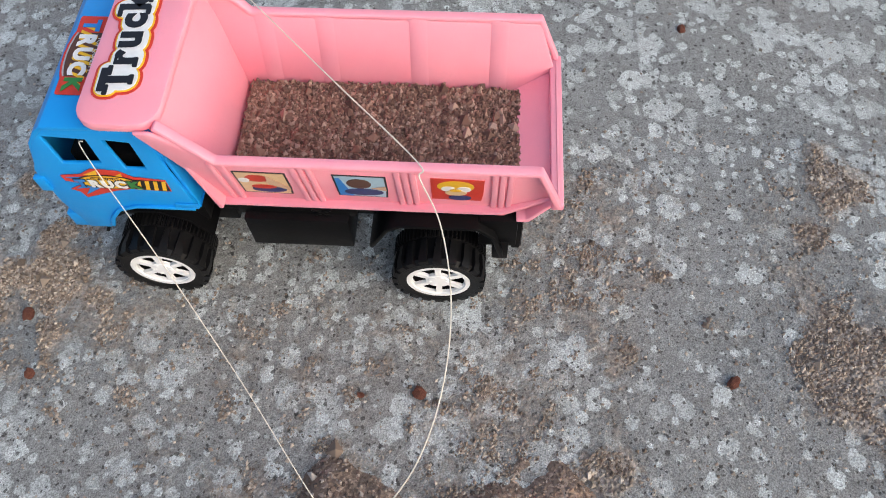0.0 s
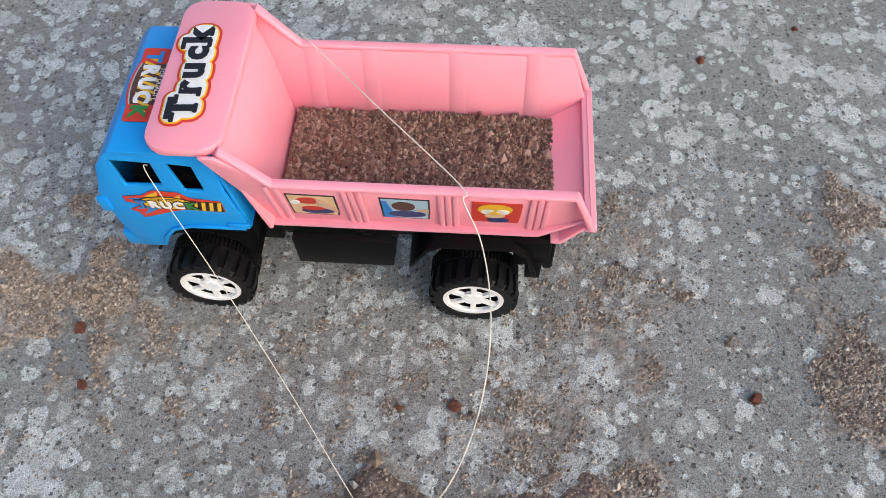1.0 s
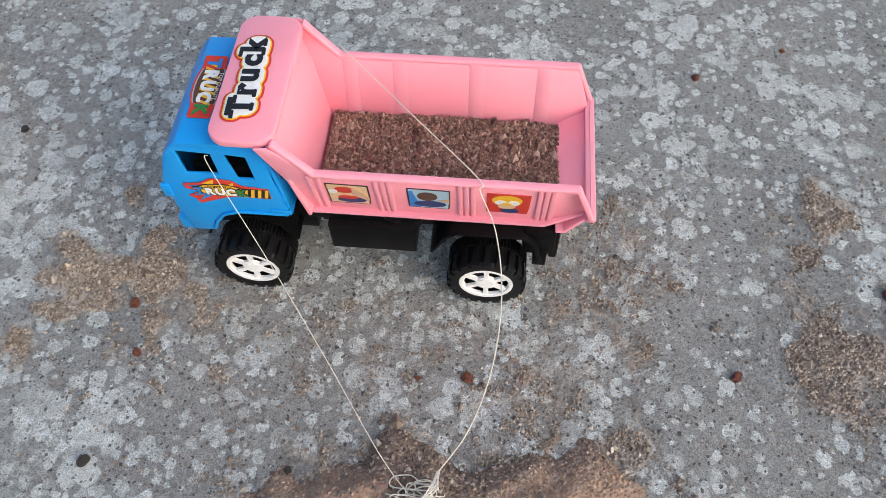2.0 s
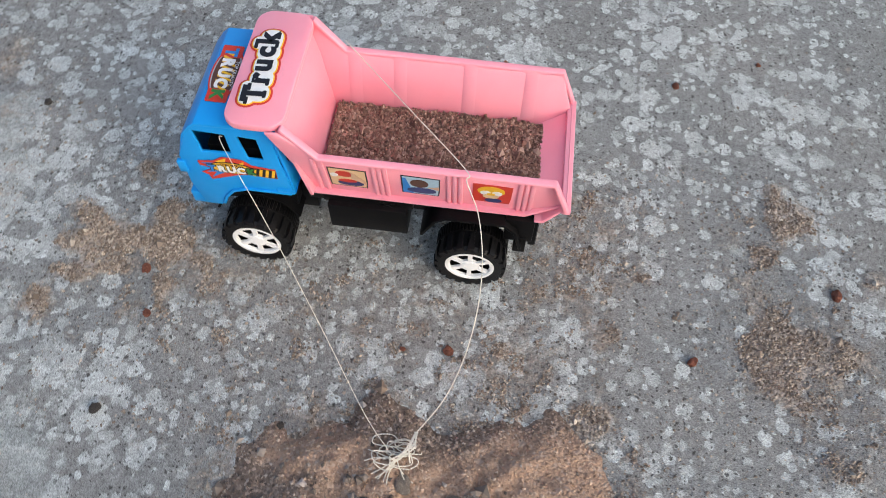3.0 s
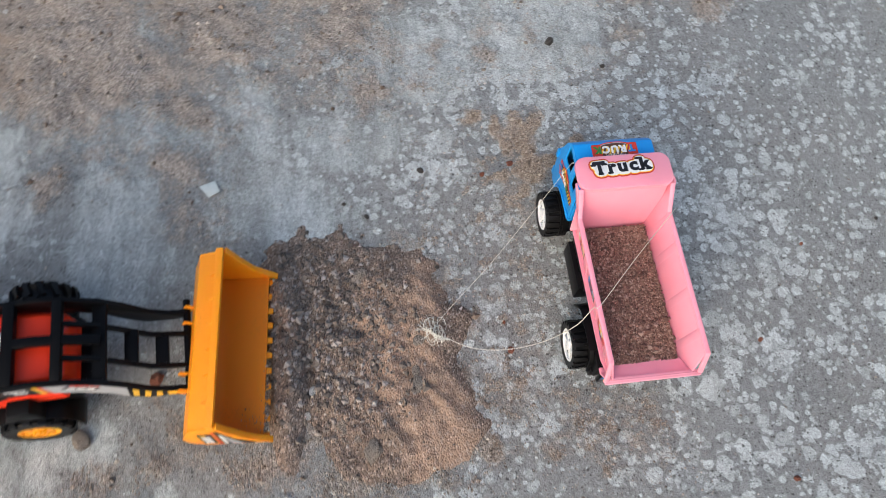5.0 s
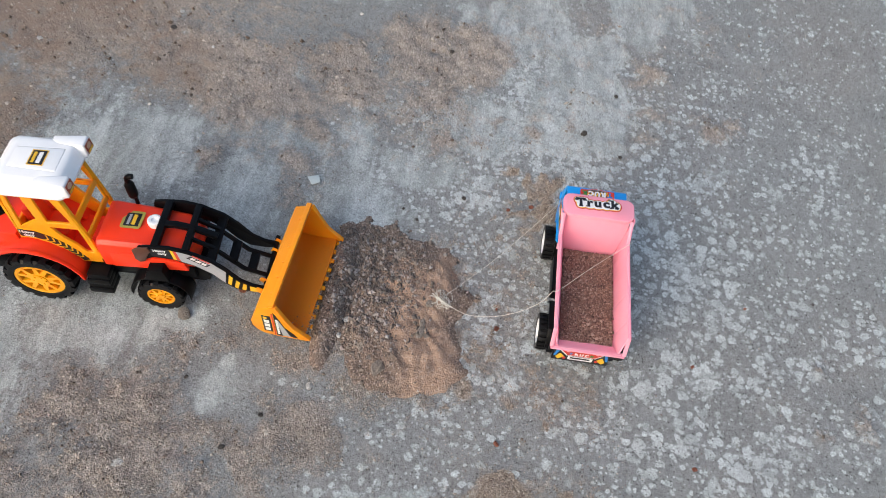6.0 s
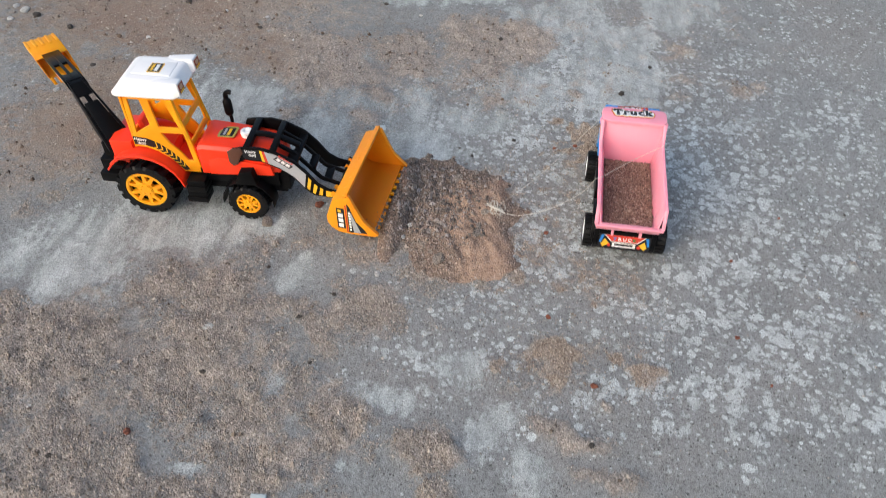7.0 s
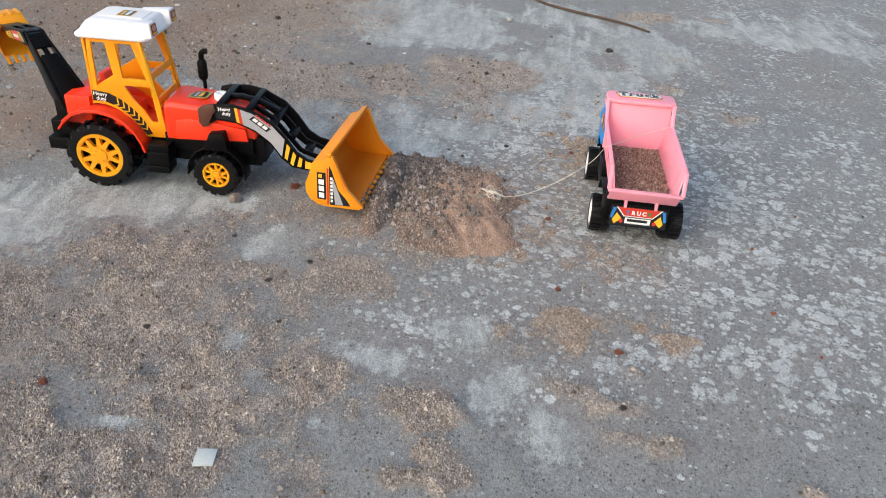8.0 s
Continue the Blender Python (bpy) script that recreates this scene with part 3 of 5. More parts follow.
def ground():
    gx, gy = graded(-1.05, 0.75, 0.005, 60.0), graded(-1.15, 0.75, 0.005, 60.0)
    X, Y = np.meshgrid(gx, gy, indexing="ij")
    sand = sand_at(X, Y)
    Z = ground_z(X, Y, sand)
    idx = np.arange(X.size).reshape(X.shape)
    faces = np.stack([idx[:-1, :-1], idx[1:, :-1], idx[1:, 1:], idx[:-1, 1:]], -1).reshape(-1, 4)
    me = put_mesh("ground", np.stack([X, Y, Z], -1).reshape(-1, 3), faces, CONCRETE)
    spot = np.clip(1.05 - 0.45 * np.clip((-Y - 0.12) / 0.25, 0, 1), 0, 1.05) * (0.72 + 0.5 * fbm(X, Y, 7, 3, 9))
    spot = spot * (1 - 0.42 * np.clip((X - 0.28) / 0.12, 0, 1)) * (1 - 0.12 * np.clip((X - 0.08) / 0.1, 0, 1)) * (1 - 0.3 * np.clip((Y - 0.22) / 0.2, 0, 1))
    spot = spot * (1 - 0.55 * np.clip((-X - 0.30) / 0.3, 0, 1) * np.clip((0.35 - Y) / 0.25, 0, 1))
    # the slab evens out with distance
    close = np.clip((1.9 - np.maximum(abs(X + 0.15), abs(Y + 0.2))) / 0.7, 0, 1)
    spot = spot * close + 0.6 * (1 - close)
    for key, values in (("sand", sand), ("pale", close * np.clip(blobs(*warped(X, Y), PALE) + (fbm(X, Y, 12, 4, 81) - 0.50 + 0.4 * (fbm(X + Y, (Y - X) * 3, 9, 3, 83) - 0.5)) * 1.5 * np.clip((-X - 0.10) / 0.15, 0.06, 1) + 0.15 * np.clip((-X - 0.06) / 0.12, 0, 1) * np.clip((-Y - 0.02) / 0.1, 0, 1), 0, 1.5)), ("spot", spot), ("earth", blobs(*warped(X, Y), EARTH))):
        me.attributes.new(key, "FLOAT", "POINT").data.foreach_set("value", values.astype(np.float32).ravel())
    return tagged(new("ground", me), "weathered grey concrete slab with pale lichen spots and thin sand", "ground", kind="structure")


ground()


def grains(name, pts, sizes, mat):
    """Many tiny angular grains in one mesh."""
    base = np.array([(1, 0, 0), (-1, 0, 0), (0, 1, 0), (0, -1, 0), (0, 0, 1), (0, 0, -1)], float)
    tri = np.array([(0, 2, 4), (2, 1, 4), (1, 3, 4), (3, 0, 4), (2, 0, 5), (1, 2, 5), (3, 1, 5), (0, 3, 5)])
    n = len(pts)
    a = rng.random(n) * 2 * np.pi
    c, s = np.cos(a), np.sin(a)
    v = base[None] * (0.65 + 0.7 * rng.random((n, 6, 1))) * (0.7 + 0.6 * rng.random((n, 1, 3))) + (rng.random((n, 6, 3)) - 0.5) * 0.5
    v = np.stack([v[..., 0] * c[:, None] - v[..., 1] * s[:, None], v[..., 0] * s[:, None] + v[..., 1] * c[:, None], v[..., 2]], -1)
    v = v * sizes[:, None, None] + pts[:, None, :]
    f = (tri[None] + 6 * np.arange(n)[:, None, None]).reshape(-1, 3)
    return new(name, put_mesh(name, v.reshape(-1, 3), f, mat, False))


def scatter_on_ground():
    n = 420000
    x, y = rng.uniform(-1.0, 0.72, n), rng.uniform(-1.1, 0.5, n)
    s = sand_at(x, y) + (fbm(x, y, 60, 4, 21) - 0.5) * 1.3
    bare = blobs(*warped(x, y), EARTH)
    keep = (rng.random(n) < np.clip((s - 0.45) / 0.5, 0, 0.55) * (1 - 0.6 * bare)) | (rng.random(n) < 0.022)
    x, y = x[keep], y[keep]
    size = 0.0004 + 0.0008 * rng.random(len(x)) ** 3 + 0.0012 * (rng.random(len(x)) > 0.992)
    z = ground_z(x, y, sand_at(x, y)) + size * 0.3
    tagged(grains("sand_grains", np.stack([x, y, z], -1), size, GRAIN), "loose coarse brown sand grains scattered on the concrete", "sand", kind="stuff")

    n = 260000
    x, y = rng.uniform(-0.25, 0.30, n), rng.uniform(-0.16, 0.06, n)
    s = sand_at(x, y) + (fbm(x, y, 110, 4, 21) - 0.5) * 1.5
    keep = (rng.random(n) < np.clip((s - 0.52) / 0.5, 0, 0.75)) | (rng.random(n) < 0.010)
    x, y = x[keep], y[keep]
    size = 0.0004 + 0.0006 * rng.random(len(x)) ** 2
    z = ground_z(x, y, sand_at(x, y)) + size * 0.4
    tagged(grains("sand_grains", np.stack([x, y, z], -1), size, GRAIN_WARM), "thin patches of loose brown sand grains beside the truck", "sand", kind="stuff")
    n = 150000
    x, y = rng.uniform(0.08, 0.70, n), rng.uniform(-0.78, -0.12, n)
    s = sand_at(x, y) + (fbm(x, y, 45, 4, 27) - 0.5) * 1.6
    keep = rng.random(n) < np.clip((s - 0.5) / 0.4, 0, 0.6)
    x, y = x[keep], y[keep]
    size = 0.0006 + 0.0007 * rng.random(len(x)) ** 1.5
    z = ground_z(x, y, sand_at(x, y)) + size * 0.35
    tagged(grains("sand_grains", np.stack([x, y, z], -1), size, GRAIN), "coarse grey-brown sand spread in front of the loader", "sand", kind="stuff")
    n = 110000
    x, y = rng.uniform(-1.0, 0.72, n), rng.uniform(-1.1, 0.4, n)
    m = sand_at(x, y)
    bare = blobs(*warped(x, y), EARTH)
    keep = (m + (fbm(x, y, 30, 4, 25) - 0.5) * 1.8 > 0.70) & (rng.random(n) < 0.5 * (1 - 0.65 * bare))
    x, y, m = x[keep], y[keep], m[keep]
    size = 0.0008 + 0.0018 * rng.random(len(x)) ** 5
    z = ground_z(x, y, m) + size * 0.35
    tagged(grains("sand_crumbs", np.stack([x, y, z], -1), size, GRAIN_CRUMB), "small crumbs of caked brown sand on the ground", "sand", kind="stuff")
    n = 3400
    x, y = rng.uniform(-1.0, 0.1, n), rng.uniform(-1.1, -0.1, n)
    keep = (sand_at(x, y) > 0.45) & (fbm(x, y, 11, 4, 29) + (rng.random(n) - 0.5) * 0.25 > 0.56)
    x, y = x[keep], y[keep]
    size = 0.0011 + 0.0030 * rng.random(len(x)) ** 4
    z = ground_z(x, y, sand_at(x, y)) + size * 0.25
    tagged(grains("clods", np.stack([x, y, z], -1), size, GRAIN_CLOD), "dark brown clods of earth lying on packed sand", "earth", kind="stuff")


scatter_on_ground()


# ---- heap of sand ----
def heap_mask(x, y):
    u = x + (fbm(x, y, 25, 4, 91) - 0.5) * 0.05
    v = y + (fbm(x, y, 25, 4, 95) - 0.5) * 0.05
    d = (abs((u - 0.043 - 0.15 * (v + 0.21)) / 0.103) ** 3.4 + abs((v + 0.212 - 0.10 * (u - 0.04)) / 0.079) ** 3.4) ** (1 / 3.4)
    return np.clip((1.05 - d) / 0.45, 0, 1)


def heap_height(x, y):
    core = heap_mask(x, y)
    return np.sqrt(core) * (0.0085 + 0.019 * (fbm(x, y, 20, 4, 31) - 0.4)) + blobs(x, y, [(0.045, -0.285, 0.075, 0.012, 1.0)]) * (0.010 + 0.016 * fbm(x, y, 60, 3, 39)) + core * (fbm(x, y, 110, 3, 37) - 0.5) * 0.0110 - 0.0025 + 0.004 * (fbm(x, y, 45, 3, 33) - 0.5)


def heap_core(x, y):
    """Where fresh warm sand covers the darker gravelly dirt."""
    return blobs(*warped(x, y), [(0.055, -0.195, 0.06, 0.035, 1.0), (0.115, -0.170, 0.045, 0.035, 1.15), (-0.01, -0.165, 0.04, 0.018, 0.9), (0.02, -0.215, 0.04, 0.025, 0.85)])


def heap():
    gx, gy = np.arange(-0.10, 0.19, 0.0022), np.arange(-0.335, -0.095, 0.0022)
    X, Y = np.meshgrid(gx, gy, indexing="ij")
    Z = np.maximum(heap_height(X, Y), -0.003)
    idx = np.arange(X.size).reshape(X.shape)
    faces = np.stack([idx[:-1, :-1], idx[1:, :-1], idx[1:, 1:], idx[:-1, 1:]], -1).reshape(-1, 4)
    me = put_mesh("sand_heap", np.stack([X, Y, Z], -1).reshape(-1, 3), faces, HEAP)
    core = heap_core(X, Y)
    me.attributes.new("core", "FLOAT", "POINT").data.foreach_set("value", core.astype(np.float32).ravel())
    pile = tagged(new("sand_heap", me), "low heap of brown sand and gravel scraped up on the concrete", "sand heap", kind="stuff")
    n = 26000
    x, y = rng.uniform(-0.10, 0.19, n), rng.uniform(-0.335, -0.095, n)
    h = heap_height(x, y)
    keep = h > 0.0005
    x, y, h = x[keep], y[keep], h[keep]
    size = 0.0004 + 0.0009 * rng.random(len(x)) ** 3
    warm = heap_core(x, y) + (rng.random(len(x)) - 0.5) * 0.5 > 0.45
    for part_of, mat, words in ((warm, GRAIN_CORE, "fine warm brown grains on the sand heap"), (~warm, GRAIN_HEAP, "loose dark brown grains on the sand heap")):
        tagged(grains("sand_grains", np.stack([x, y, h + size * 0.2], -1)[part_of], size[part_of] * (0.8 if mat is GRAIN_CORE else 1.0), mat), words, "sand", kind="stuff")
    n = 2600
    x, y = rng.normal(0.02, 0.055, n), rng.normal(-0.245, 0.035, n)
    h = heap_height(x, y)
    keep = h > -0.001
    x, y, h = x[keep], y[keep], h[keep]
    size = 0.0010 + 0.0026 * rng.random(len(x)) ** 4
    tagged(grains("gravel", np.stack([x, y, h + size * 0.3], -1), size, GRAVEL), "grey gravel bits mixed in the sand heap", "gravel", kind="stuff")


heap()


# ---- wheels ----
def wheel(parent, x, y, z, r, width, rim_r, spokes, rim_mat, lugs, side, lug_h):
    """A toy wheel: knobbed tyre with the rim and its spokes under it. side: -1 when the outer face looks to -y."""
    w = width / 2
    tyre = turned([(rim_r * 0.98, -w * 0.80), (rim_r * 1.05, -w * 0.98), (r * 0.86, -w), (r * 0.95, -w * 0.82), (r - lug_h, -w * 0.5), (r - lug_h, 0), (r - lug_h, w * 0.5),
                   (r * 0.95, w * 0.82), (r * 0.86, w), (rim_r * 1.05, w * 0.98), (rim_r * 0.98, w * 0.80), (rim_r * 0.98, w * 0.2), (rim_r * 0.98, -w * 0.2)], 48, closed=True)
    disc = turned([(0.001, -w * 0.25), (rim_r, -w * 0.25), (rim_r, w * 0.25), (0.001, w * 0.25)], 32)
    lug_shapes, lug_turns = {}, []
    for i in range(lugs):
        for s in (-1, 1):
            if spokes == 6 and s != side:
                continue
            lug_turns.append((s, 2 * math.pi * (i + (0.5 if s > 0 else 0)) / lugs))
            if s in lug_shapes:
                continue
            half = 0.30 * 2 * math.pi / lugs * r
            if spokes == 6:
                b = loft([[(-half, s * w, r * 0.80), (half, s * w, r * 0.80), (half, s * w * 0.98, r * 0.97), (-half, s * w * 0.98, r * 0.97)],
                          [(-half * 0.9, s * w * 0.6, r * 0.85), (half * 0.9, s * w * 0.6, r * 0.85), (half * 0.8, s * w * 0.6, r), (-half * 0.8, s * w * 0.6, r)],
                          [(-half * 0.7, -s * w * 0.10, r * 0.86), (half * 0.7, -s * w * 0.10, r * 0.86), (half * 0.5, -s * w * 0.06, r * 0.965), (-half * 0.5, -s * w * 0.06, r * 0.965)]])
            else:
                b = loft([[(-half, s * w * 1.0, r * 0.80), (half, s * w * 1.0, r * 0.80), (half, s * w * 0.98, r * 0.97), (-half, s * w * 0.98, r * 0.97)],
                          [(-half * 0.8, s * w * 0.7, r * 0.85), (half * 0.8, s * w * 0.7, r * 0.85), (half * 0.7, s * w * 0.72, r), (-half * 0.7, s * w * 0.72, r)],
                          [(-half * 0.6 + half, s * w * 0.05, r * 0.86), (half * 0.6 + half, s * w * 0.05, r * 0.86), (half * 0.5 + half, s * w * 0.05, r * 0.985), (-half * 0.5 + half, s * w * 0.05, r * 0.985)]])
            lug_shapes[s] = b
    blocks = []
    if spokes == 6:
        # finely ribbed inner half of the tread, one toothed band
        teeth = [(r * (0.985 if (i // 2) % 2 else 0.935), 2 * math.pi * i / 264) for i in range(264)]
        blocks.append(loft([[(q * math.cos(g), -side * w * e, q * math.sin(g)) for q, g in teeth] for e in (0.16, 0.80)]))
    tyre_ob = part("wheel", join(tyre, disc, *blocks), RUBBER, parent, "black knobbed plastic tyre", crease=30)
    tyre_ob.location = (x, y, z)
    for s in lug_shapes:
        first = None
        for a in [turn for which, turn in lug_turns if which == s]:
            if first is None:
                first = lug = part("lug", lug_shapes[s], RUBBER, tyre_ob, crease=30)
            else:
                lug = new("lug", first.data)
                lug.parent = tyre_ob
            lug.matrix_basis = Matrix.Rotation(a, 4, "Y")
    # rim: hoop, hub and spokes
    f0, f1 = side * w * (0.62 if spokes == 10 else 0.76), side * w * 0.90
    holes = []
    for i in range(spokes):
        a, g = 360 * i / spokes, 180 / spokes
        if spokes == 10:
            # forked spokes: wide gaps between the forks, small ones inside them
            inner, wide, narrow = (0.42, 0.80, 0.52) if i % 2 else (0.54, 0.62, 0.16)
        else:
            inner, wide, narrow = 0.40, 0.76, 0.60
        holes.append(arc(0, 0, rim_r * 0.84, a - g * wide, a + g * wide, 4) + arc(0, 0, rim_r * inner, a + g * narrow, a - g * narrow, 2))
    face = plate(oval(0, 0, rim_r, rim_r, 40), holes, f0, f1, XZ)
    hoop = turned([(rim_r * 0.86, f0), (rim_r * 1.02, f0), (rim_r * 1.02, f1 + side * 0.0006), (rim_r * 0.88, f1 + side * 0.0006)], 40, closed=True)
    rise = 0.0010 if spokes == 10 else 0.0003
    hub = turned([(rim_r * 0.34, f0), (rim_r * 0.34, f1 + side * rise), (rim_r * 0.18, f1 + side * rise * 1.6), (0.0005, f1 + side * rise * 1.2)], 20)
    nuts = [moved(rod((rim_r * 0.26, f1, 0), (rim_r * 0.26, f1 + side * rise * 2.2, 0), rim_r * 0.05, 8), Matrix.Rotation(2 * math.pi * k / 6, 4, "Y")) for k in range(6)]
    part("rim", join(face, hoop, hub, *nuts), rim_mat, tyre_ob, "spoked plastic wheel rim", crease=40)
    return tyre_ob


# ---- toy dump truck ----
def bed_y(z):
    return 0.0300 + 0.0075 * (z - 0.060) / 0.037


def dump_truck():
    truck = tagged(new("toy_dump_truck"), "toy dump truck with blue cab, pink bed and white wheels", "toy truck")
    truck.location = (0.0, 0.0005, 0.0)
    # cab: two side panels with windows, bent shell over front, roof and back
    side = [(-0.0910, 0.040), (-0.0815, 0.040), (-0.0787, 0.048), (-0.0731, 0.055), (-0.0648, 0.058), (-0.037, 0.058), (-0.041, 0.085), (-0.043, 0.107), (-0.0833, 0.107), (-0.0890, 0.098), (-0.0950, 0.083), (-0.0950, 0.060)]
    win1 = [(-0.0838, 0.1025), (-0.0671, 0.1015), (-0.0657, 0.0885), (-0.0815, 0.0880)]
    win2 = [(-0.0611, 0.1015), (-0.0509, 0.1005), (-0.049, 0.0860), (-0.0574, 0.0860)]
    sides = []
    for s in (-1, 1):
        lean = lambda u, v, w, s=s: (u, s * (0.0375 - 0.0035 * max(0, (v - 0.085) / 0.027) - w), v)
        sides.append(plate(side, [win1, win2], 0.0, 0.002, lean))
        sides.append(ribbon([(-0.0805, 0.043), (-0.0777, 0.050), (-0.0722, 0.057), (-0.0630, 0.0605), (-0.038, 0.0605)], 0.0018, s * 0.0372, s * 0.0388))
        sides.append(plate(rect(-0.046, -0.036, 0.060, 0.063), (), s * 0.0374, s * 0.0385))
    shell = ribbon([(-0.0910, 0.040), (-0.0955, 0.060), (-0.0955, 0.083), (-0.0905, 0.098), (-0.0851, 0.1055), (-0.0815, 0.1085), (-0.045, 0.1095), (-0.0415, 0.1080), (-0.038, 0.075), (-0.037, 0.058)], 0.002, -0.0355, 0.0355)
    bumper = box(-0.0990, -0.0920, -0.036, 0.036, 0.038, 0.048)
    ear = box(-0.0975, -0.0930, -0.0388, -0.036, 0.070, 0.079)
    part("cab", moved(join(*sides, shell, bumper, ear), Matrix.Diagonal((1, 0.955, 1, 1))), BLUE, truck, "bright blue plastic cab with open windows", bevel=0.0009)
    part("seat_block", box(-0.0805, -0.045, -0.030, 0.030, 0.060, 0.088), BLACK, truck, bevel=0.001)
    # bed
    wall = [(-0.027, 0.060), (0.091, 0.060), (0.1085, 0.074), (0.101, 0.0960), (-0.019, 0.0960), (-0.036, 0.1165), (-0.042, 0.1165)]
    bits, ribs, rails = [], [], []
    for s in (-1, 1):
        lean = lambda u, v, w, s=s: (u, s * (bed_y(v) - w), v)
        bits.append(plate(wall, (), 0.0, 0.0018, lean))
        ribs += [plate(rect(x - 0.0012, x + 0.0012, 0.0602, 0.0945), (), -0.0010, 0.0004, lean) for x in (-0.0225, -0.0185, 0.0085, 0.0115, 0.0145, 0.0475, 0.0505, 0.0535, 0.0845, 0.0875, 0.0905)]
        ribs += [loft([[lean(x + u, z, w) for u, w in ((-0.0052, 0.0014), (0.0052, 0.0014), (0.0024, 0.0022), (-0.0024, 0.0022))] for z in (0.0615, 0.0970)]) for x in (-0.014, 0.0115, 0.0505, 0.0845)]
        rails.append(ribbon([(-0.034, 0.1180), (-0.0185, 0.0982), (0.1015, 0.0982), (0.1105, 0.0750)], 0.0024, *sorted((s * 0.0355, s * 0.0398))))
    bits.append(ribbon([(-0.0375, 0.1165), (-0.026, 0.060)], 0.002, -0.036, 0.036))
    bits.append(ribbon([(-0.028, 0.0605), (0.088, 0.0605), (0.1085, 0.0745), (0.1105, 0.0745)], 0.002, -0.0335, 0.0335))
    bits.append(ribbon([(0.1105, 0.0750), (0.099, 0.058), (0.094, 0.058)], 0.0018, -0.036, 0.036))
    bits.append(box(0.1065, 0.1115, -0.0385, 0.0385, 0.0725, 0.0755))
    bed = part("bed", join(*bits), PINK, truck, "pink plastic tipping bed with ribbed sides", bevel=0.0007)
    for b in ribs:
        part("rib", b, PINK, bed, bevel=0.0005)
    for b in rails:
        part("rail", b, PINK, bed, bevel=0.0009)
    for y in (-0.016, 0.016):
        part("hinge_post", box(0.094, 0.100, y - 0.0015, y + 0.0015, 0.050, 0.060), PINK, bed, bevel=0.0004)
    part("visor", plate(rounded(-0.0638, -0.0335, -0.0392, 0.0400, 0.009), (), 0.1140, 0.1185, XY), PINK, bed, "flat pink visor over the cab", bevel=0.0012)
    # chassis
    spine = part("chassis", join(box(-0.034, 0.094, -0.024, 0.024, 0.040, 0.0590), box(-0.092, -0.030, -0.022, 0.022, 0.028, 0.050)), BLACK, truck, "black plastic chassis", bevel=0.0006)
    part("cab_back", box(-0.047, -0.0385, -0.030, 0.030, 0.040, 0.090), BLACK, spine, bevel=0.0006)
    for s in (-1, 1):
        side_y = lambda a, b: sorted((s * a, s * b))
        part("tank", join(box(-0.019, 0.025, *side_y(0.018, 0.0375), 0.034, 0.055), box(-0.022, 0.028, *side_y(0.018, 0.0335), 0.053, 0.0595)), BLACK, spine, bevel=0.0006)
        part("mudguard", join(ribbon([(0.032, 0.038), (0.040, 0.053), (0.046, 0.057), (0.079, 0.057), (0.086, 0.050), (0.090, 0.034)], 0.002, *side_y(0.016, 0.0395)), box(0.079, 0.095, *side_y(0.018, 0.036), 0.038, 0.058), box(0.085, 0.092, *side_y(0.030, 0.037), 0.028, 0.042)), BLACK, spine, bevel=0.0006)
        part("mudguard", ribbon([(-0.086, 0.036), (-0.080, 0.048), (-0.070, 0.0545), (-0.056, 0.0545), (-0.044, 0.048), (-0.037, 0.036)], 0.0015, *side_y(0.014, 0.0355)), BLACK, spine)
    for x in (-0.063, 0.062):
        part("axle", rod((x, -0.030, 0.0215), (x, 0.034, 0.0215), 0.0025), BLACK, spine)
    part("rear_panel", box(0.0935, 0.0975, -0.0305, 0.0305, 0.026, 0.053), BLACK, spine, bevel=0.0008)
    part("cross_brace", join(rod((0.010, -0.0340, 0.0545), (0.018, -0.0340, 0.0590), 0.0007, 6), rod((0.018, -0.0340, 0.0545), (0.010, -0.0340, 0.0590), 0.0007, 6)), BLACK, spine)
    for x in (-0.063, 0.062):
        for s in (-1, 1):
            wheel(truck, x, 0.0405 if s > 0 else -0.036, 0.0208, 0.0211, 0.022, 0.0139, 6, WHITE, 20, s, 0.0020)
    # name on the visor: layered sticker
    up = pose(-0.0515, -0.0015, 0.1186, 0, 0, 93)
    cells = ((-0.0178, 0.0066, 0.0012, 0.0072), (-0.0178, 0.0046, -0.0056, 0.0040), (-0.0085, 0.0052, -0.0058, 0.0040), (0.0006, 0.0056, -0.0060, 0.0038), (0.0097, 0.0048, -0.0060, 0.0038), (0.0160, 0.0036, -0.0056, 0.0074), (0.0190, 0.0056, -0.0058, 0.0040))
    for k, (grow, mat) in enumerate(((0.0024, P_RED), (0.0014, P_YELLOW), (0.0008, P_WHITE))):
        for i, (c, h, lo, hi) in enumerate(cells):
            decal("sticker", rounded(c - h - grow, c + h + grow, lo - grow, hi + grow, min(h, (hi - lo) / 2) * 0.8 + grow), up, mat, truck, 0.0003 + 0.0003 * k + 0.00003 * i)
    lettering("sticker", "Truck", 0.0150, up @ pose(-0.0004, 0.0006, 0.0013), P_BLACK, truck, fat=0.00075, gap=1.22, wide=1.08, thin=0.00004, label="sticker lettered Truck in black on white, yellow and red")
    for c, y in ((-0.0186, -0.0043), (-0.0106, -0.0043), (0.0152, -0.0043), (0.0214, -0.0043), (0.0142, 0.0062), (-0.0232, 0.0040), (-0.0142, 0.0040)):
        decal("sticker_letter", rounded(c - 0.0024, c + 0.0022, y - 0.0009, y + 0.0009, 0.0006), up, P_BLACK, truck, 0.00136)
    # oval sticker on the cab roof
    top = pose(-0.0735, 0.0, 0.1089, 0, 1.4, -90) @ pose(0, 0, 0.0004)
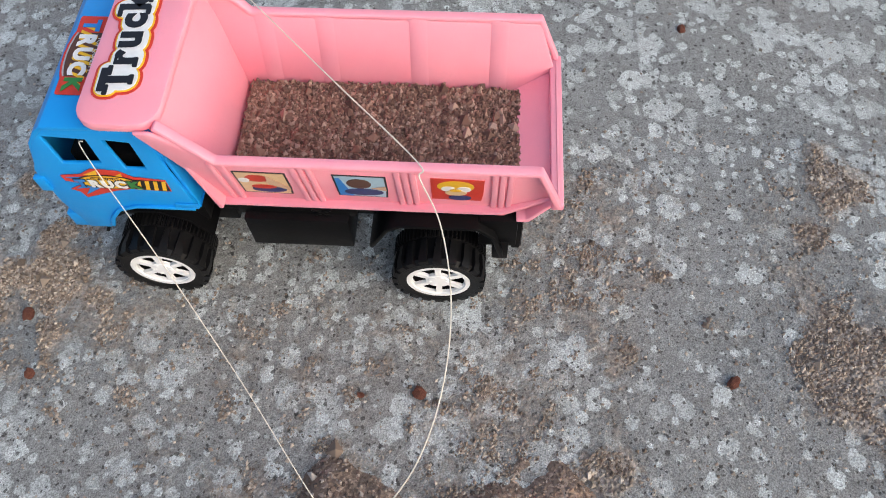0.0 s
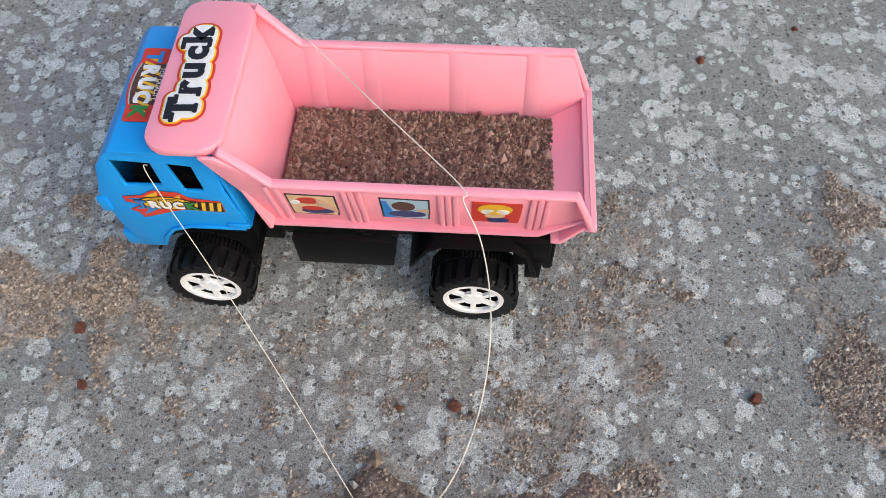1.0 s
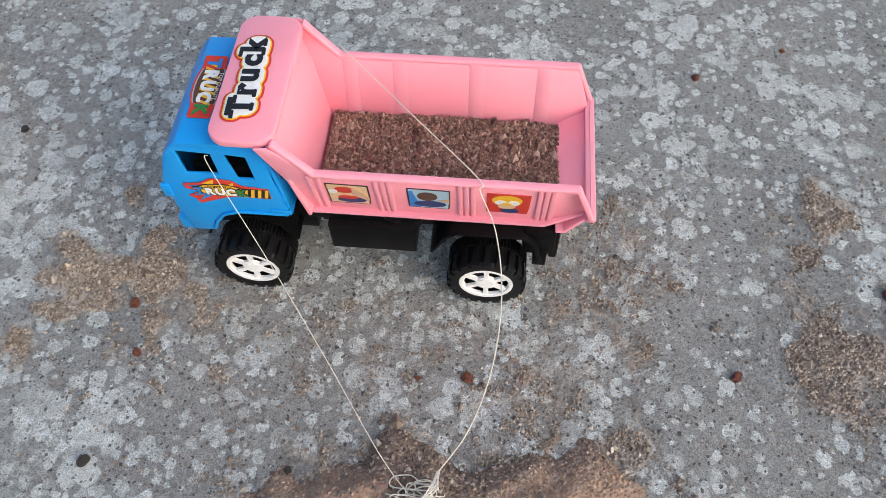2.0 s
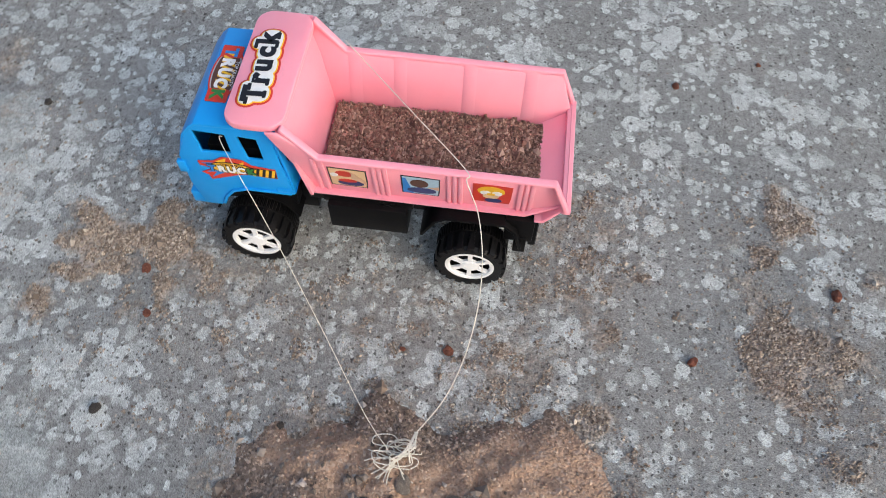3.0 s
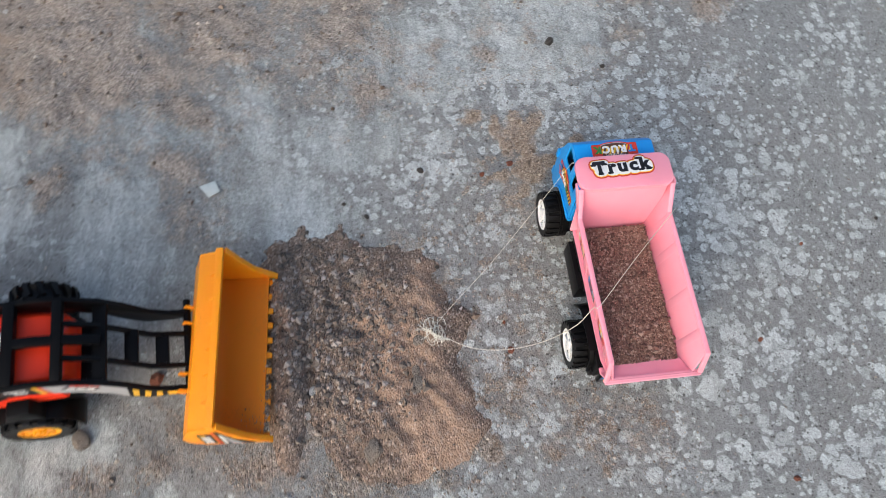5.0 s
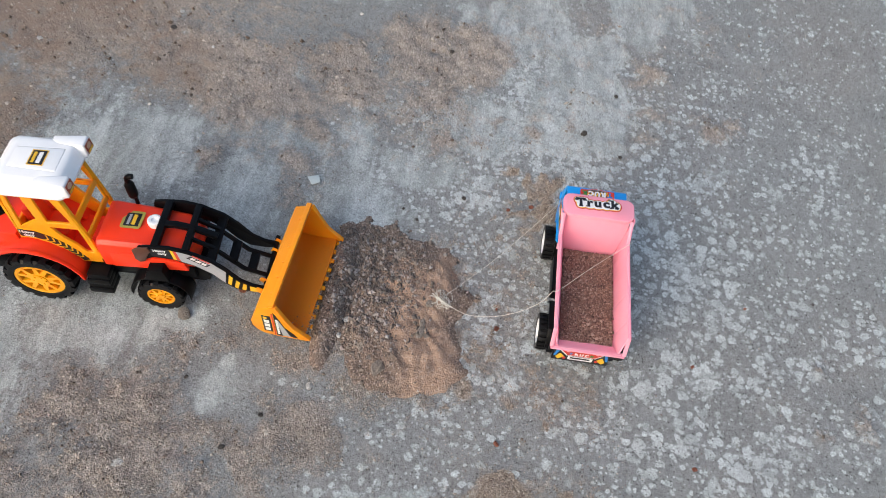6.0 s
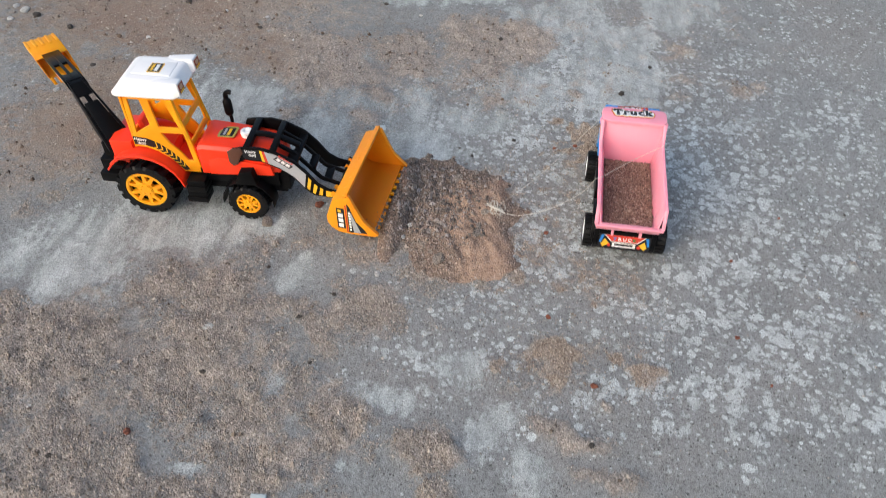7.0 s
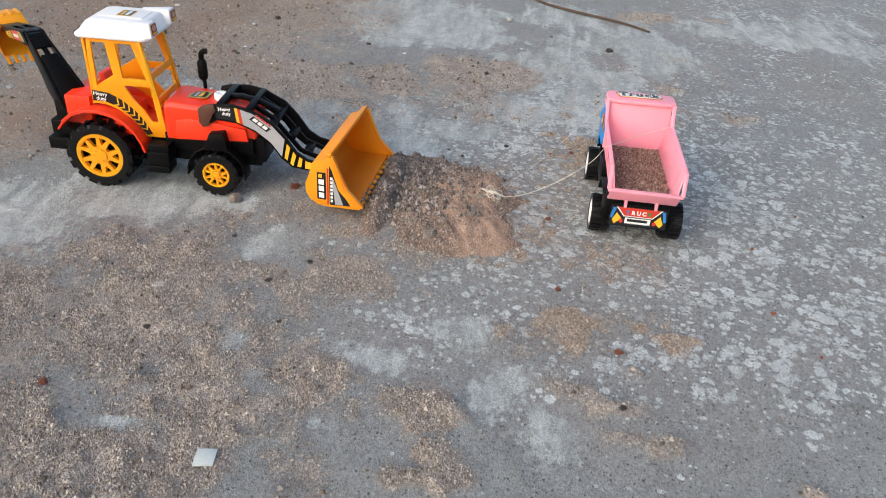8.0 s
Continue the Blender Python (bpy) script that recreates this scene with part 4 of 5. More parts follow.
    decal("sticker", oval(0, 0, 0.0185, 0.0080), top, P_RED, truck, 0.0003)
    decal("sticker", oval(0, 0, 0.0172, 0.0071), top, P_GREY, truck, 0.0004)
    decal("sticker", oval(0, 0, 0.0164, 0.0064), top, P_BROWN, truck, 0.0005)
    for k in range(-4, 5):
        decal("sticker", [(0.0033 * k - 0.0022, -0.0040), (0.0033 * k - 0.0008, -0.0040), (0.0033 * k + 0.0022, 0.0046 - 0.0008 * abs(k) * 0.6), (0.0033 * k + 0.0008, 0.0046 - 0.0008 * abs(k) * 0.6)], top, P_YELLOW, truck, 0.00056)
    for c in (-0.0150, 0.0150):
        decal("sticker", rounded(c - 0.0042, c + 0.0042, -0.0060, 0.0052, 0.001), top, P_RED, truck, 0.00052)
    for k, (ch, mat) in enumerate(zip("TRUCK", (P_BLUE, P_WHITE, P_WHITE, P_WHITE, P_GREEN))):
        lettering("sticker_letter", ch, 0.0088, top @ pose(-0.0142 + 0.0071 * k, -0.0008, 0.0008), mat, truck, fat=0.0005)
    lettering("sticker_letter", "TOP QUALITY", 0.0027, top @ pose(0, 0.0044, 0.0008), P_WHITE, truck)
    # emblem on the cab door
    flank = pose(-0.0645, -0.0359, 0.0765, 90, 0, 0) @ Matrix.Scale(1.08, 4)
    decal("sticker", [(-0.0195, 0.0040), (-0.0115, 0.0052), (-0.0065, 0.0088), (0.0035, 0.0080), (0.0075, 0.0045), (0.0190, 0.0030), (0.0190, -0.0042), (0.0040, -0.0035), (-0.0020, -0.0050), (-0.0155, -0.0105), (-0.0165, -0.0068), (-0.0195, -0.0050), (-0.0125, -0.0010), (-0.0190, 0.0005)], flank, P_RED, truck, 0.0003)
    decal("sticker", [(-0.0180, 0.0030), (-0.0085, 0.0040), (-0.0040, -0.0010), (-0.0150, -0.0085), (-0.0115, -0.0035), (-0.0170, -0.0045), (-0.0105, 0.0)], flank, P_BLUE, truck, 0.0004)
    decal("sticker", [(0.0040, 0.0030), (0.0188, 0.0024), (0.0188, -0.0038), (0.0040, -0.0032)], flank, P_BLACK, truck, 0.00042)
    for k in range(4):
        decal("sticker", [(0.0068 + 0.0031 * k, -0.0034), (0.0083 + 0.0031 * k, -0.0034), (0.0096 + 0.0031 * k, 0.0024), (0.0081 + 0.0031 * k, 0.0024)], flank, P_YELLOW, truck, 0.0005)
    decal("sticker", [(-0.0105, 0.0050), (-0.0045, 0.0082), (-0.0055, 0.0045)], flank, P_YELLOW, truck, 0.00045)
    decal("sticker", [(0.0005, 0.0045), (0.0040, 0.0068), (0.0035, 0.0035)], flank, P_YELLOW, truck, 0.00045)
    decal("sticker", oval(-0.003, 0.0010, 0.0112, 0.0044), flank, P_BLACK, truck, 0.0006)
    decal("sticker", oval(-0.003, 0.0010, 0.0106, 0.0039), flank, P_YELLOW, truck, 0.0007)
    decal("sticker", [(-0.0095, 0.0026), (0.0040, 0.0026), (0.0020, 0.0042), (-0.0080, 0.0042)], flank, P_BROWN, truck, 0.0008)
    for k, (ch, mat) in enumerate(zip("TRUCK", (P_BLUE, P_WHITE, P_WHITE, P_WHITE, P_GREEN))):
        lettering("sticker_letter", ch, 0.0060, flank @ pose(-0.0130 + 0.0049 * k, 0.0000, 0.0008), P_BLACK, truck, fat=0.0007)
        lettering("sticker_letter", ch, 0.0060, flank @ pose(-0.0130 + 0.0049 * k, 0.0000, 0.0010), mat, truck, fat=0.00035)
    lettering("sticker_letter", "TOP QUALITY", 0.0019, flank @ pose(-0.0030, 0.0034, 0.0010), P_YELLOW, truck)
    # three picture stickers, plain patches of their colours, worn at a corner
    tilt = math.degrees(math.atan2(0.0075, 0.037))
    for cx, base, patches in ((-0.006, P_CREAM, ((P_RED, oval(-0.0015, 0.0045, 0.0048, 0.0034)), (P_NAVY, oval(0.001, -0.0062, 0.0070, 0.0030)), (P_RED, oval(-0.0005, -0.0034, 0.0050, 0.0018)), (P_WHITE, oval(-0.007, 0.003, 0.0022, 0.002)), (P_TAN, [(0.0025, 0.0085), (0.0098, -0.003), (0.0098, -0.006), (0.002, 0.0)]))),
                              (0.0325, P_SKY, ((P_BLUE, [(-0.0095, -0.0098), (-0.004, -0.0098), (-0.0075, 0.008), (-0.0093, 0.008)]), (P_NAVY, oval(0.0005, -0.0055, 0.0078, 0.0034)), (P_BROWN, oval(-0.0005, 0.0030, 0.0048, 0.0045)), (P_TAN, [(0.004, -0.001), (0.0098, 0.001), (0.0098, -0.003)]))),
                              (0.0700, P_RED, ((P_YELLOW, oval(-0.0005, 0.0035, 0.0072, 0.0056)), (P_WHITE, oval(-0.0034, 0.0012, 0.0028, 0.0026)), (P_WHITE, oval(0.0026, 0.0012, 0.0028, 0.0026)), (P_CREAM, oval(-0.0005, -0.0024, 0.0042, 0.0026)), (P_NAVY, oval(0.001, -0.0072, 0.0045, 0.0024)), (P_YELLOW, oval(-0.0005, 0.0005, 0.0022, 0.0012))))):
        zc = 0.0775
        m = pose(cx, -bed_y(zc), zc, 90 + tilt, 0, 0)
        edge = [(-0.0102, -0.0105), (0.0095, -0.0112), (0.0102, -0.004), (0.0105, 0.0098), (-0.0100, 0.0105)]
        decal("sticker", edge, m, P_BLACK if base is not P_RED else P_RED, truck, 0.0003, "square picture sticker with worn edges")
        decal("sticker", [(u * 0.93, v * 0.93) for u, v in edge], m, base, truck, 0.0004)
        for k, (mat, shape) in enumerate(patches):
            decal("sticker", shape, m, mat, truck, 0.0005 + 0.0001 * k)
    # rear number panel
    back = pose(0.0975, 0.0, 0.0395, 90, 0, 90)
    decal("sticker", rect(-0.030, 0.030, -0.0125, 0.0105), back, P_BLACK, truck, 0.0003)
    decal("sticker", [(-0.0245, 0.0100), (0.0245, 0.0100), (0.0155, -0.0008), (-0.0155, -0.0008)], back, P_WHITE, truck, 0.0004)
    decal("sticker", [(-0.0228, 0.0100), (0.0228, 0.0100), (0.0148, 0.0002), (-0.0148, 0.0002)], back, P_RED, truck, 0.0005)
    for s in (-1, 1):
        decal("sticker", [(s * 0.0275, 0.009), (s * 0.024, 0.009), (s * 0.027, -0.004), (s * 0.0295, -0.003)][::s], back, P_BLUE, truck, 0.0004)
        decal("sticker", [(s * 0.023, 0.003), (s * 0.017, -0.004), (s * 0.024, -0.0105), (s * 0.027, -0.006)][::s], back, P_YELLOW, truck, 0.0005)
        decal("sticker", oval(s * 0.0175, -0.0065, 0.002, 0.0025), back, P_RED, truck, 0.0006)
    decal("sticker", rect(-0.0135, 0.0135, -0.0090, -0.0020), back, P_WHITE, truck, 0.0004)
    decal("sticker", rect(-0.011, 0.0105, -0.0066, -0.0034), back, P_BLACK, truck, 0.0005)
    for k, (ch, mat) in enumerate(zip("TRUCK", (P_BLUE, P_WHITE, P_WHITE, P_WHITE, P_GREEN))):
        lettering("sticker_letter", ch, 0.0062, back @ pose(-0.0115 + 0.0057 * k, 0.0042, 0.0008), mat, truck, fat=0.0003)
    return truck


dump_truck()


def dirt_load():
    gx, gy = np.arange(-0.0255, 0.0965, 0.0012), np.arange(-0.0285, 0.0300, 0.0012)
    X, Y = np.meshgrid(gx, gy, indexing="ij")

    def height(x, y):
        edge = np.clip((x - 0.088) / 0.012, 0, 1)
        return 0.0650 + 0.006 * edge ** 2 * 0.5 + (fbm(x, y, 40, 4, 41) - 0.5) * 0.006 + (fbm(x, y, 260, 3, 43) - 0.5) * 0.0028 - edge * 0.001
    Z = height(X, Y)
    Z[0, :] = Z[-1, :] = 0.0615
    Z[:, 0] = Z[:, -1] = 0.0615
    idx = np.arange(X.size).reshape(X.shape)
    faces = np.stack([idx[:-1, :-1], idx[1:, :-1], idx[1:, 1:], idx[:-1, 1:]], -1).reshape(-1, 4)
    tagged(new("dirt_load", put_mesh("dirt_load", np.stack([X, Y, Z], -1).reshape(-1, 3), faces, LOAD)), "load of reddish brown dirt in the pink truck bed", "dirt", kind="stuff")
    n = 9000
    x, y = rng.uniform(-0.0245, 0.0945, n), rng.uniform(-0.0275, 0.0285, n)
    size = 0.0004 + 0.0010 * rng.random(n) ** 3 + 0.0016 * (rng.random(n) > 0.994)
    tagged(grains("dirt_grains", np.stack([x, y, height(x, y) + size * 0.2], -1), size, GRAIN_DARK), "coarse brown dirt crumbs lying in the truck bed", "dirt", kind="stuff")


dirt_load()


# ---- toy backhoe loader ----
def prism(path_a, path_b, w0, w1, to=XZ):
    """A slab between an upper and a lower edge line."""
    return plate(list(path_a) + list(path_b)[::-1], (), w0, w1, to)


def backhoe_loader():
    t = tagged(new("toy_backhoe_loader"), "toy backhoe loader, red and orange with black arms and white roof", "toy tractor")
    t.matrix_world = pose(0.047, -0.471, 0.0012, 0, 0, 93)
    # wheels
    for s in (-1, 1):
        wheel(t, -0.131, s * 0.0295, 0.0375, 0.0385, 0.033, 0.0258, 10, ORANGE, 16, s, 0.0052)
        wheel(t, 0.0, 0.0600 if s > 0 else -0.0325, 0.0255, 0.0262, 0.024, 0.0150, 10, ORANGE, 15, s, 0.0036)
    # black chassis
    bits = [box(-0.175, 0.046, -0.020, 0.020, 0.030, 0.062), box(-0.060, 0.040, -0.027, 0.027, 0.046, 0.066), box(0.036, 0.052, -0.022, 0.022, 0.036, 0.066)]
    frame_ob = part("chassis", join(*bits), BLACK, t, "black plastic chassis", bevel=0.0006)
    bits = [rod((0, -0.03, 0.0255), (0, 0.056, 0.0255), 0.004), rod((-0.131, -0.027, 0.0375), (-0.131, 0.027, 0.0375), 0.004)]
    for s in (-1, 1):
        a, b = sorted((s * 0.022, s * 0.042))
        part("mudguard", join(ribbon(arc(0.0, 0.0255, 0.0335, 185, -8, 14), 0.0016, a, b), loft([[(-0.012, a, 0.055), (0.016, a, 0.055), (0.016, b, 0.055), (-0.012, b, 0.055)], [(-0.004, a, 0.074), (0.012, a, 0.076), (0.012, b - s * 0.004 if s > 0 else b, 0.076), (-0.004, b - s * 0.004 if s > 0 else b, 0.074)]])), BLACK, frame_ob, "black arched front mudguard", bevel=0.0006)
        steps = []
        for k in range(4):
            steps.append(box(-0.079 + 0.0015 * k, -0.053 + 0.0005 * k, *sorted((s * 0.022, s * (0.044 - 0.0015 * (k % 2)))), 0.022 + 0.0085 * k, 0.0305 + 0.0085 * k))
        part("step", join(*steps), BLACK, frame_ob, bevel=0.0006)
    for b in bits:
        part("axle", b, BLACK, frame_ob)
    # red body: bonnet, floor, fenders, seat
    ring = lambda x, w, z0, z1, r=0.004: [(x, -w, z0), (x, w, z0), (x, w, z1 - r), (x, w - r, z1), (x, -w + r, z1), (x, -w, z1 - r)]
    bonnet = loft([ring(-0.056, 0.030, 0.060, 0.1005), ring(-0.050, 0.030, 0.060, 0.102), ring(-0.010, 0.0285, 0.060, 0.099), ring(0.028, 0.027, 0.062, 0.094), ring(0.040, 0.0255, 0.064, 0.088), ring(0.044, 0.023, 0.066, 0.080)])
    cheek = [plate([(-0.046, 0.060), (0.036, 0.064), (0.034, 0.078), (-0.010, 0.084), (-0.030, 0.086), (-0.044, 0.082)], (), *sorted((s * 0.027, s * 0.0310))) for s in (-1, 1)]
    red = [bonnet, *cheek, box(-0.172, -0.055, -0.026, 0.026, 0.058, 0.072), box(-0.168, -0.140, -0.028, 0.028, 0.070, 0.100)]
    seat = [loft([[(-0.122, -0.014, 0.070), (-0.094, -0.014, 0.070), (-0.094, 0.014, 0.070), (-0.122, 0.014, 0.070)], [(-0.124, -0.015, 0.090), (-0.094, -0.014, 0.088), (-0.094, 0.014, 0.088), (-0.124, 0.015, 0.090)]]),
            loft([[(-0.128, -0.014, 0.086), (-0.117, -0.014, 0.086), (-0.117, 0.014, 0.086), (-0.128, 0.014, 0.086)], [(-0.133, -0.012, 0.122), (-0.126, -0.012, 0.122), (-0.126, 0.012, 0.122), (-0.133, 0.012, 0.122)]])]
    hump = [(u + 0.004, v) for u, v in ((-0.178, 0.066), (-0.172, 0.074), (-0.160, 0.084), (-0.146, 0.0895), (-0.130, 0.0905), (-0.114, 0.087), (-0.100, 0.079), (-0.090, 0.068), (-0.084, 0.056), (-0.081, 0.046))]
    for s in (-1, 1):
        red.append(ribbon(hump, 0.0022, *sorted((s * 0.018, s * 0.0445))))
        red.append(plate(hump + [(-0.077, 0.042), (-0.086, 0.050), (-0.096, 0.062), (-0.112, 0.076), (-0.133, 0.080), (-0.154, 0.076), (-0.166, 0.064)], (), *sorted((s * 0.019, s * 0.021))))
        red.append(ribbon([(x, z + 0.0022) for x, z in hump[1:]], 0.0024, *sorted((s * 0.0405, s * 0.0452))))
    part("body", join(*red), RED, t, "glossy red plastic bonnet and fenders", bevel=0.0007)
    part("seat", join(*seat), RED, t, bevel=0.001)
    # orange cab frame
    outline = [(-0.137, 0.092), (-0.131, 0.0935), (-0.120, 0.092), (-0.108, 0.087), (-0.098, 0.079), (-0.090, 0.068), (-0.084, 0.058), (-0.057, 0.058), (-0.061, 0.100), (-0.073, 0.169), (-0.132, 0.169), (-0.135, 0.125)]
    w1 = [(-0.1275, 0.162), (-0.1125, 0.162), (-0.1085, 0.127), (-0.1285, 0.114)]
    w2 = [(-0.1015, 0.162), (-0.084, 0.162), (-0.0725, 0.124), (-0.0985, 0.124)]
    w3 = [(-0.0985, 0.116), (-0.0695, 0.116), (-0.0655, 0.076), (-0.0725, 0.076), (-0.080, 0.089), (-0.0900, 0.1005)]
    frame_bits = []
    for s in (-1, 1):
        lean = lambda u, v, w, s=s: (u, s * (0.0275 - 0.001 * max(0, v - 0.1) / 0.06 - w), v)
        frame_bits.append(plate(outline, [w1, w2, w3], 0.0, 0.0028, lean))
    tilt_f = lambda u, v, w: (-0.057 - 0.147 * (v - 0.058) - w, u, v)
    frame_bits.append(plate(rect(-0.0275, 0.0275, 0.095, 0.169), [rect(-0.0225, 0.0225, 0.130, 0.163), rect(-0.0225, 0.0225, 0.102, 0.123)], 0.0, 0.003, tilt_f))
    frame_bits.append(plate(rect(-0.0275, 0.0275, 0.098, 0.169), [rect(-0.0215, 0.0215, 0.113, 0.162)], -0.1365, -0.1335, YZ))
    part("cab_frame", moved(join(*frame_bits), Matrix.Translation((0, 0.0045, 0)) @ Matrix.Diagonal((1, 1.14, 1, 1))), ORANGE, t, "orange-yellow plastic cab frame with open windows", bevel=0.0006)
    # roof
    def lay(x0, x1, w, z, r=0.007):
        return [(x, y, z) for x, y in rounded(x0, x1, -w, w, r, 4)]
    roof = loft([lay(-0.1430, -0.0640, 0.0325, 0.1665), lay(-0.1440, -0.0630, 0.0335, 0.1680), lay(-0.1440, -0.0630, 0.0335, 0.1705), lay(-0.1405, -0.0655, 0.0310, 0.1728), lay(-0.1340, -0.0680, 0.0262, 0.1815), lay(-0.1300, -0.0710, 0.0235, 0.1838), lay(-0.1260, -0.0750, 0.0205, 0.1842)])
    pods = []
    for s in (-1, 1):
        c = s * 0.0240
        pods.append(loft([[(-0.094, c - 0.0070, 0.1700), (-0.094, c + 0.0070, 0.1700), (-0.094, c + 0.0045, 0.1838), (-0.094, c - 0.0045, 0.1838)],
                          [(-0.062, c - 0.0080, 0.1700), (-0.062, c + 0.0080, 0.1700), (-0.062, c + 0.0062, 0.1862), (-0.062, c - 0.0062, 0.1862)],
                          [(-0.0585, c - 0.0078, 0.1712), (-0.0585, c + 0.0078, 0.1712), (-0.0600, c + 0.0060, 0.1855), (-0.0600, c - 0.0060, 0.1855)]]))
    ridge = loft([[(x, -w, z), (x, w, z), (x, w * 0.9, z + 0.0012), (x, -w * 0.9, z + 0.0012)] for x, w, z in ((-0.124, 0.012, 0.1838), (-0.076, 0.014, 0.1838))])
    roof_ob = part("roof", join(roof, ridge), WHITE, t, "white plastic roof with two lamp pods", bevel=0.0008)
    roof_ob.matrix_basis = pose(0, 0.008, 0) @ Matrix.Diagonal((1, 1.12, 1, 1))
    for b in pods:
        part("lamp_pod", b, WHITE, roof_ob, bevel=0.0009)
    for s in (-1, 1):
        c = s * 0.0240
        face = pose(-0.0590, 0, 0.1785, 90, 0, 90) @ pose(0, 0, 0, -6, 0, 0)
        decal("lamp_sticker", rect(c - 0.0056, c + 0.0056, -0.0055, 0.0058), face, P_LAMP, roof_ob, 0.0006, "dark red printed lamp sticker")
        decal("lamp_sticker", oval(c, 0.0016, 0.0036, 0.0030), face, P_TAN, roof_ob, 0.0008)
        decal("lamp_sticker", rect(c - 0.0045, c + 0.0045, -0.0048, -0.0026), face, P_YELLOW, roof_ob, 0.0008)
    m = pose(-0.098, 0.008, 0.1851, 0, 0, 90)
    decal("sticker", rect(-0.010, 0.010, -0.008, 0.008), m, P_YELLOW, t, 0.0003)
    decal("sticker", rect(-0.009, 0.009, -0.007, 0.007), m, P_BLACK, t, 0.0004)
    decal("sticker", rect(-0.007, 0.007, -0.004, 0.000), m, P_WHITE, t, 0.0005)
    decal("sticker", rect(-0.007, 0.007, 0.002, 0.005), m, P_YELLOW, t, 0.0005)
    # exhaust and filler cap
    pipe = tube([(-0.029, 0.029, 0.098), (-0.029, 0.029, 0.106), (-0.030, 0.029, 0.110)], 0.0022, 12, 4)
    drum = loft([[(x + -0.030, 0.029 + y, z) for x, y in oval(0, 0, r, r, 14)] for r, z in ((0.002, 0.108), (0.0050, 0.111), (0.0056, 0.114), (0.0054, 0.130), (0.0034, 0.133), (0.0024, 0.135))])
    tip = tube([(-0.030, 0.029, 0.133), (-0.030, 0.029, 0.139), (-0.027, 0.029, 0.1425), (-0.023, 0.029, 0.143)], 0.0031, 12, 5)
    part("exhaust", join(pipe, drum, tip), BLACK, t, "black plastic exhaust stack")
    cap = loft([[(x, y, z) for x, y in oval(-0.002, 0.004, r, r, 28)] for r, z in ((0.0075, 0.097), (0.0080, 0.101), (0.0076, 0.1045), (0.0060, 0.1055), (0.0035, 0.1050), (0.0028, 0.1035), (0.0005, 0.1035))])
    part("button", cap, WHITE, t, "white round button on the bonnet")
    m = pose(-0.026, 0.004, 0.1007, 0, 3.2, 90)
    decal("sticker", rounded(-0.012, 0.012, -0.011, 0.011, 0.003), m, P_OLIVE, t, 0.0004)
    decal("sticker", rect(-0.009, 0.009, -0.008, 0.008), m, P_BLACK, t, 0.0005)
    decal("sticker", rect(-0.007, 0.007, -0.004, 0.0), m, P_YELLOW, t, 0.0006)
    decal("sticker", rect(-0.007, 0.007, 0.002, 0.005), m, P_GREY, t, 0.0006)
    # striped fender band with its words
    m = pose(0, -0.0268, 0, 90, 0, 0)
    band = [(-0.1355, 0.0965), (-0.121, 0.0960), (-0.108, 0.0910), (-0.097, 0.0825), (-0.088, 0.0710), (-0.080, 0.060)]
    inner = [(-0.1350, 0.1085), (-0.117, 0.1065), (-0.103, 0.0995), (-0.0905, 0.0890), (-0.081, 0.0765), (-0.0735, 0.062)]
    for k in range(5):
        q = [band[k], band[k + 1], inner[k + 1], inner[k]]
        decal("sticker", q, m, P_BLACK, t, 0.0004)
    for k in range(7):
        f = 1.6 + k * 0.44
        i, g = int(f), f - int(f)
        mix = lambda a, b, h: (a[0] + (b[0] - a[0]) * h, a[1] + (b[1] - a[1]) * h)
        a0, b0 = mix(band[i], band[i + 1], g), mix(inner[i], inner[i + 1], g)
        mid = mix(mix(a0, b0, 0.5), (a0[0] + 0.030, a0[1] - 0.030), 0.10)
        sh = lambda p: (p[0] + 0.0014, p[1] - 0.0012)
        decal("sticker", [a0, sh(a0), sh(mid), mid], m, P_YELLOW, t, 0.0006)
        decal("sticker", [mid, sh(mid), sh(b0), b0], m, P_YELLOW, t, 0.0006)
    lettering("sticker_letter", "Heavy", 0.0062, m @ pose(-0.1265, 0.1045, 0.0006, 0, 0, -4), P_WHITE, t, fat=0.00015)
    lettering("sticker_letter", "duty", 0.0062, m @ pose(-0.1260, 0.0990, 0.0006, 0, 0, -5), P_WHITE, t, fat=0.00015)
    # front loader arms
    top = [(-0.012, 0.096), (-0.010, 0.103), (0.0, 0.1055), (0.023, 0.107), (0.041, 0.103), (0.064, 0.091), (0.078, 0.076), (0.091, 0.057), (0.103, 0.049), (0.116, 0.046)]
    low = [(-0.012, 0.084), (-0.006, 0.082), (0.004, 0.088), (0.025, 0.086), (0.046, 0.077), (0.062, 0.064), (0.073, 0.048), (0.085, 0.038), (0.103, 0.036), (0.116, 0.037)]
    arms = [prism(top, low, *sorted((s * 0.0290, s * 0.0326))) for s in (-1, 1)]
    deck = [(0.004, 0.1065), (0.023, 0.1075), (0.045, 0.1030), (0.066, 0.093)]
    arms += [box(0.004, 0.012, -0.030, 0.030, 0.1005, 0.1070), box(0.036, 0.043, -0.030, 0.030, 0.0985, 0.1045)]
    arms += [ribbon(deck, 0.005, y - 0.0035, y + 0.0035) for y in (0.0,)]
    ladder = [(0.040, 0.1035), (0.062, 0.090), (0.078, 0.071), (0.092, 0.054), (0.118, 0.044)]
    arms += [ribbon(ladder, 0.005, *sorted((s * 0.011, s * 0.0145))) for s in (-1, 1)]
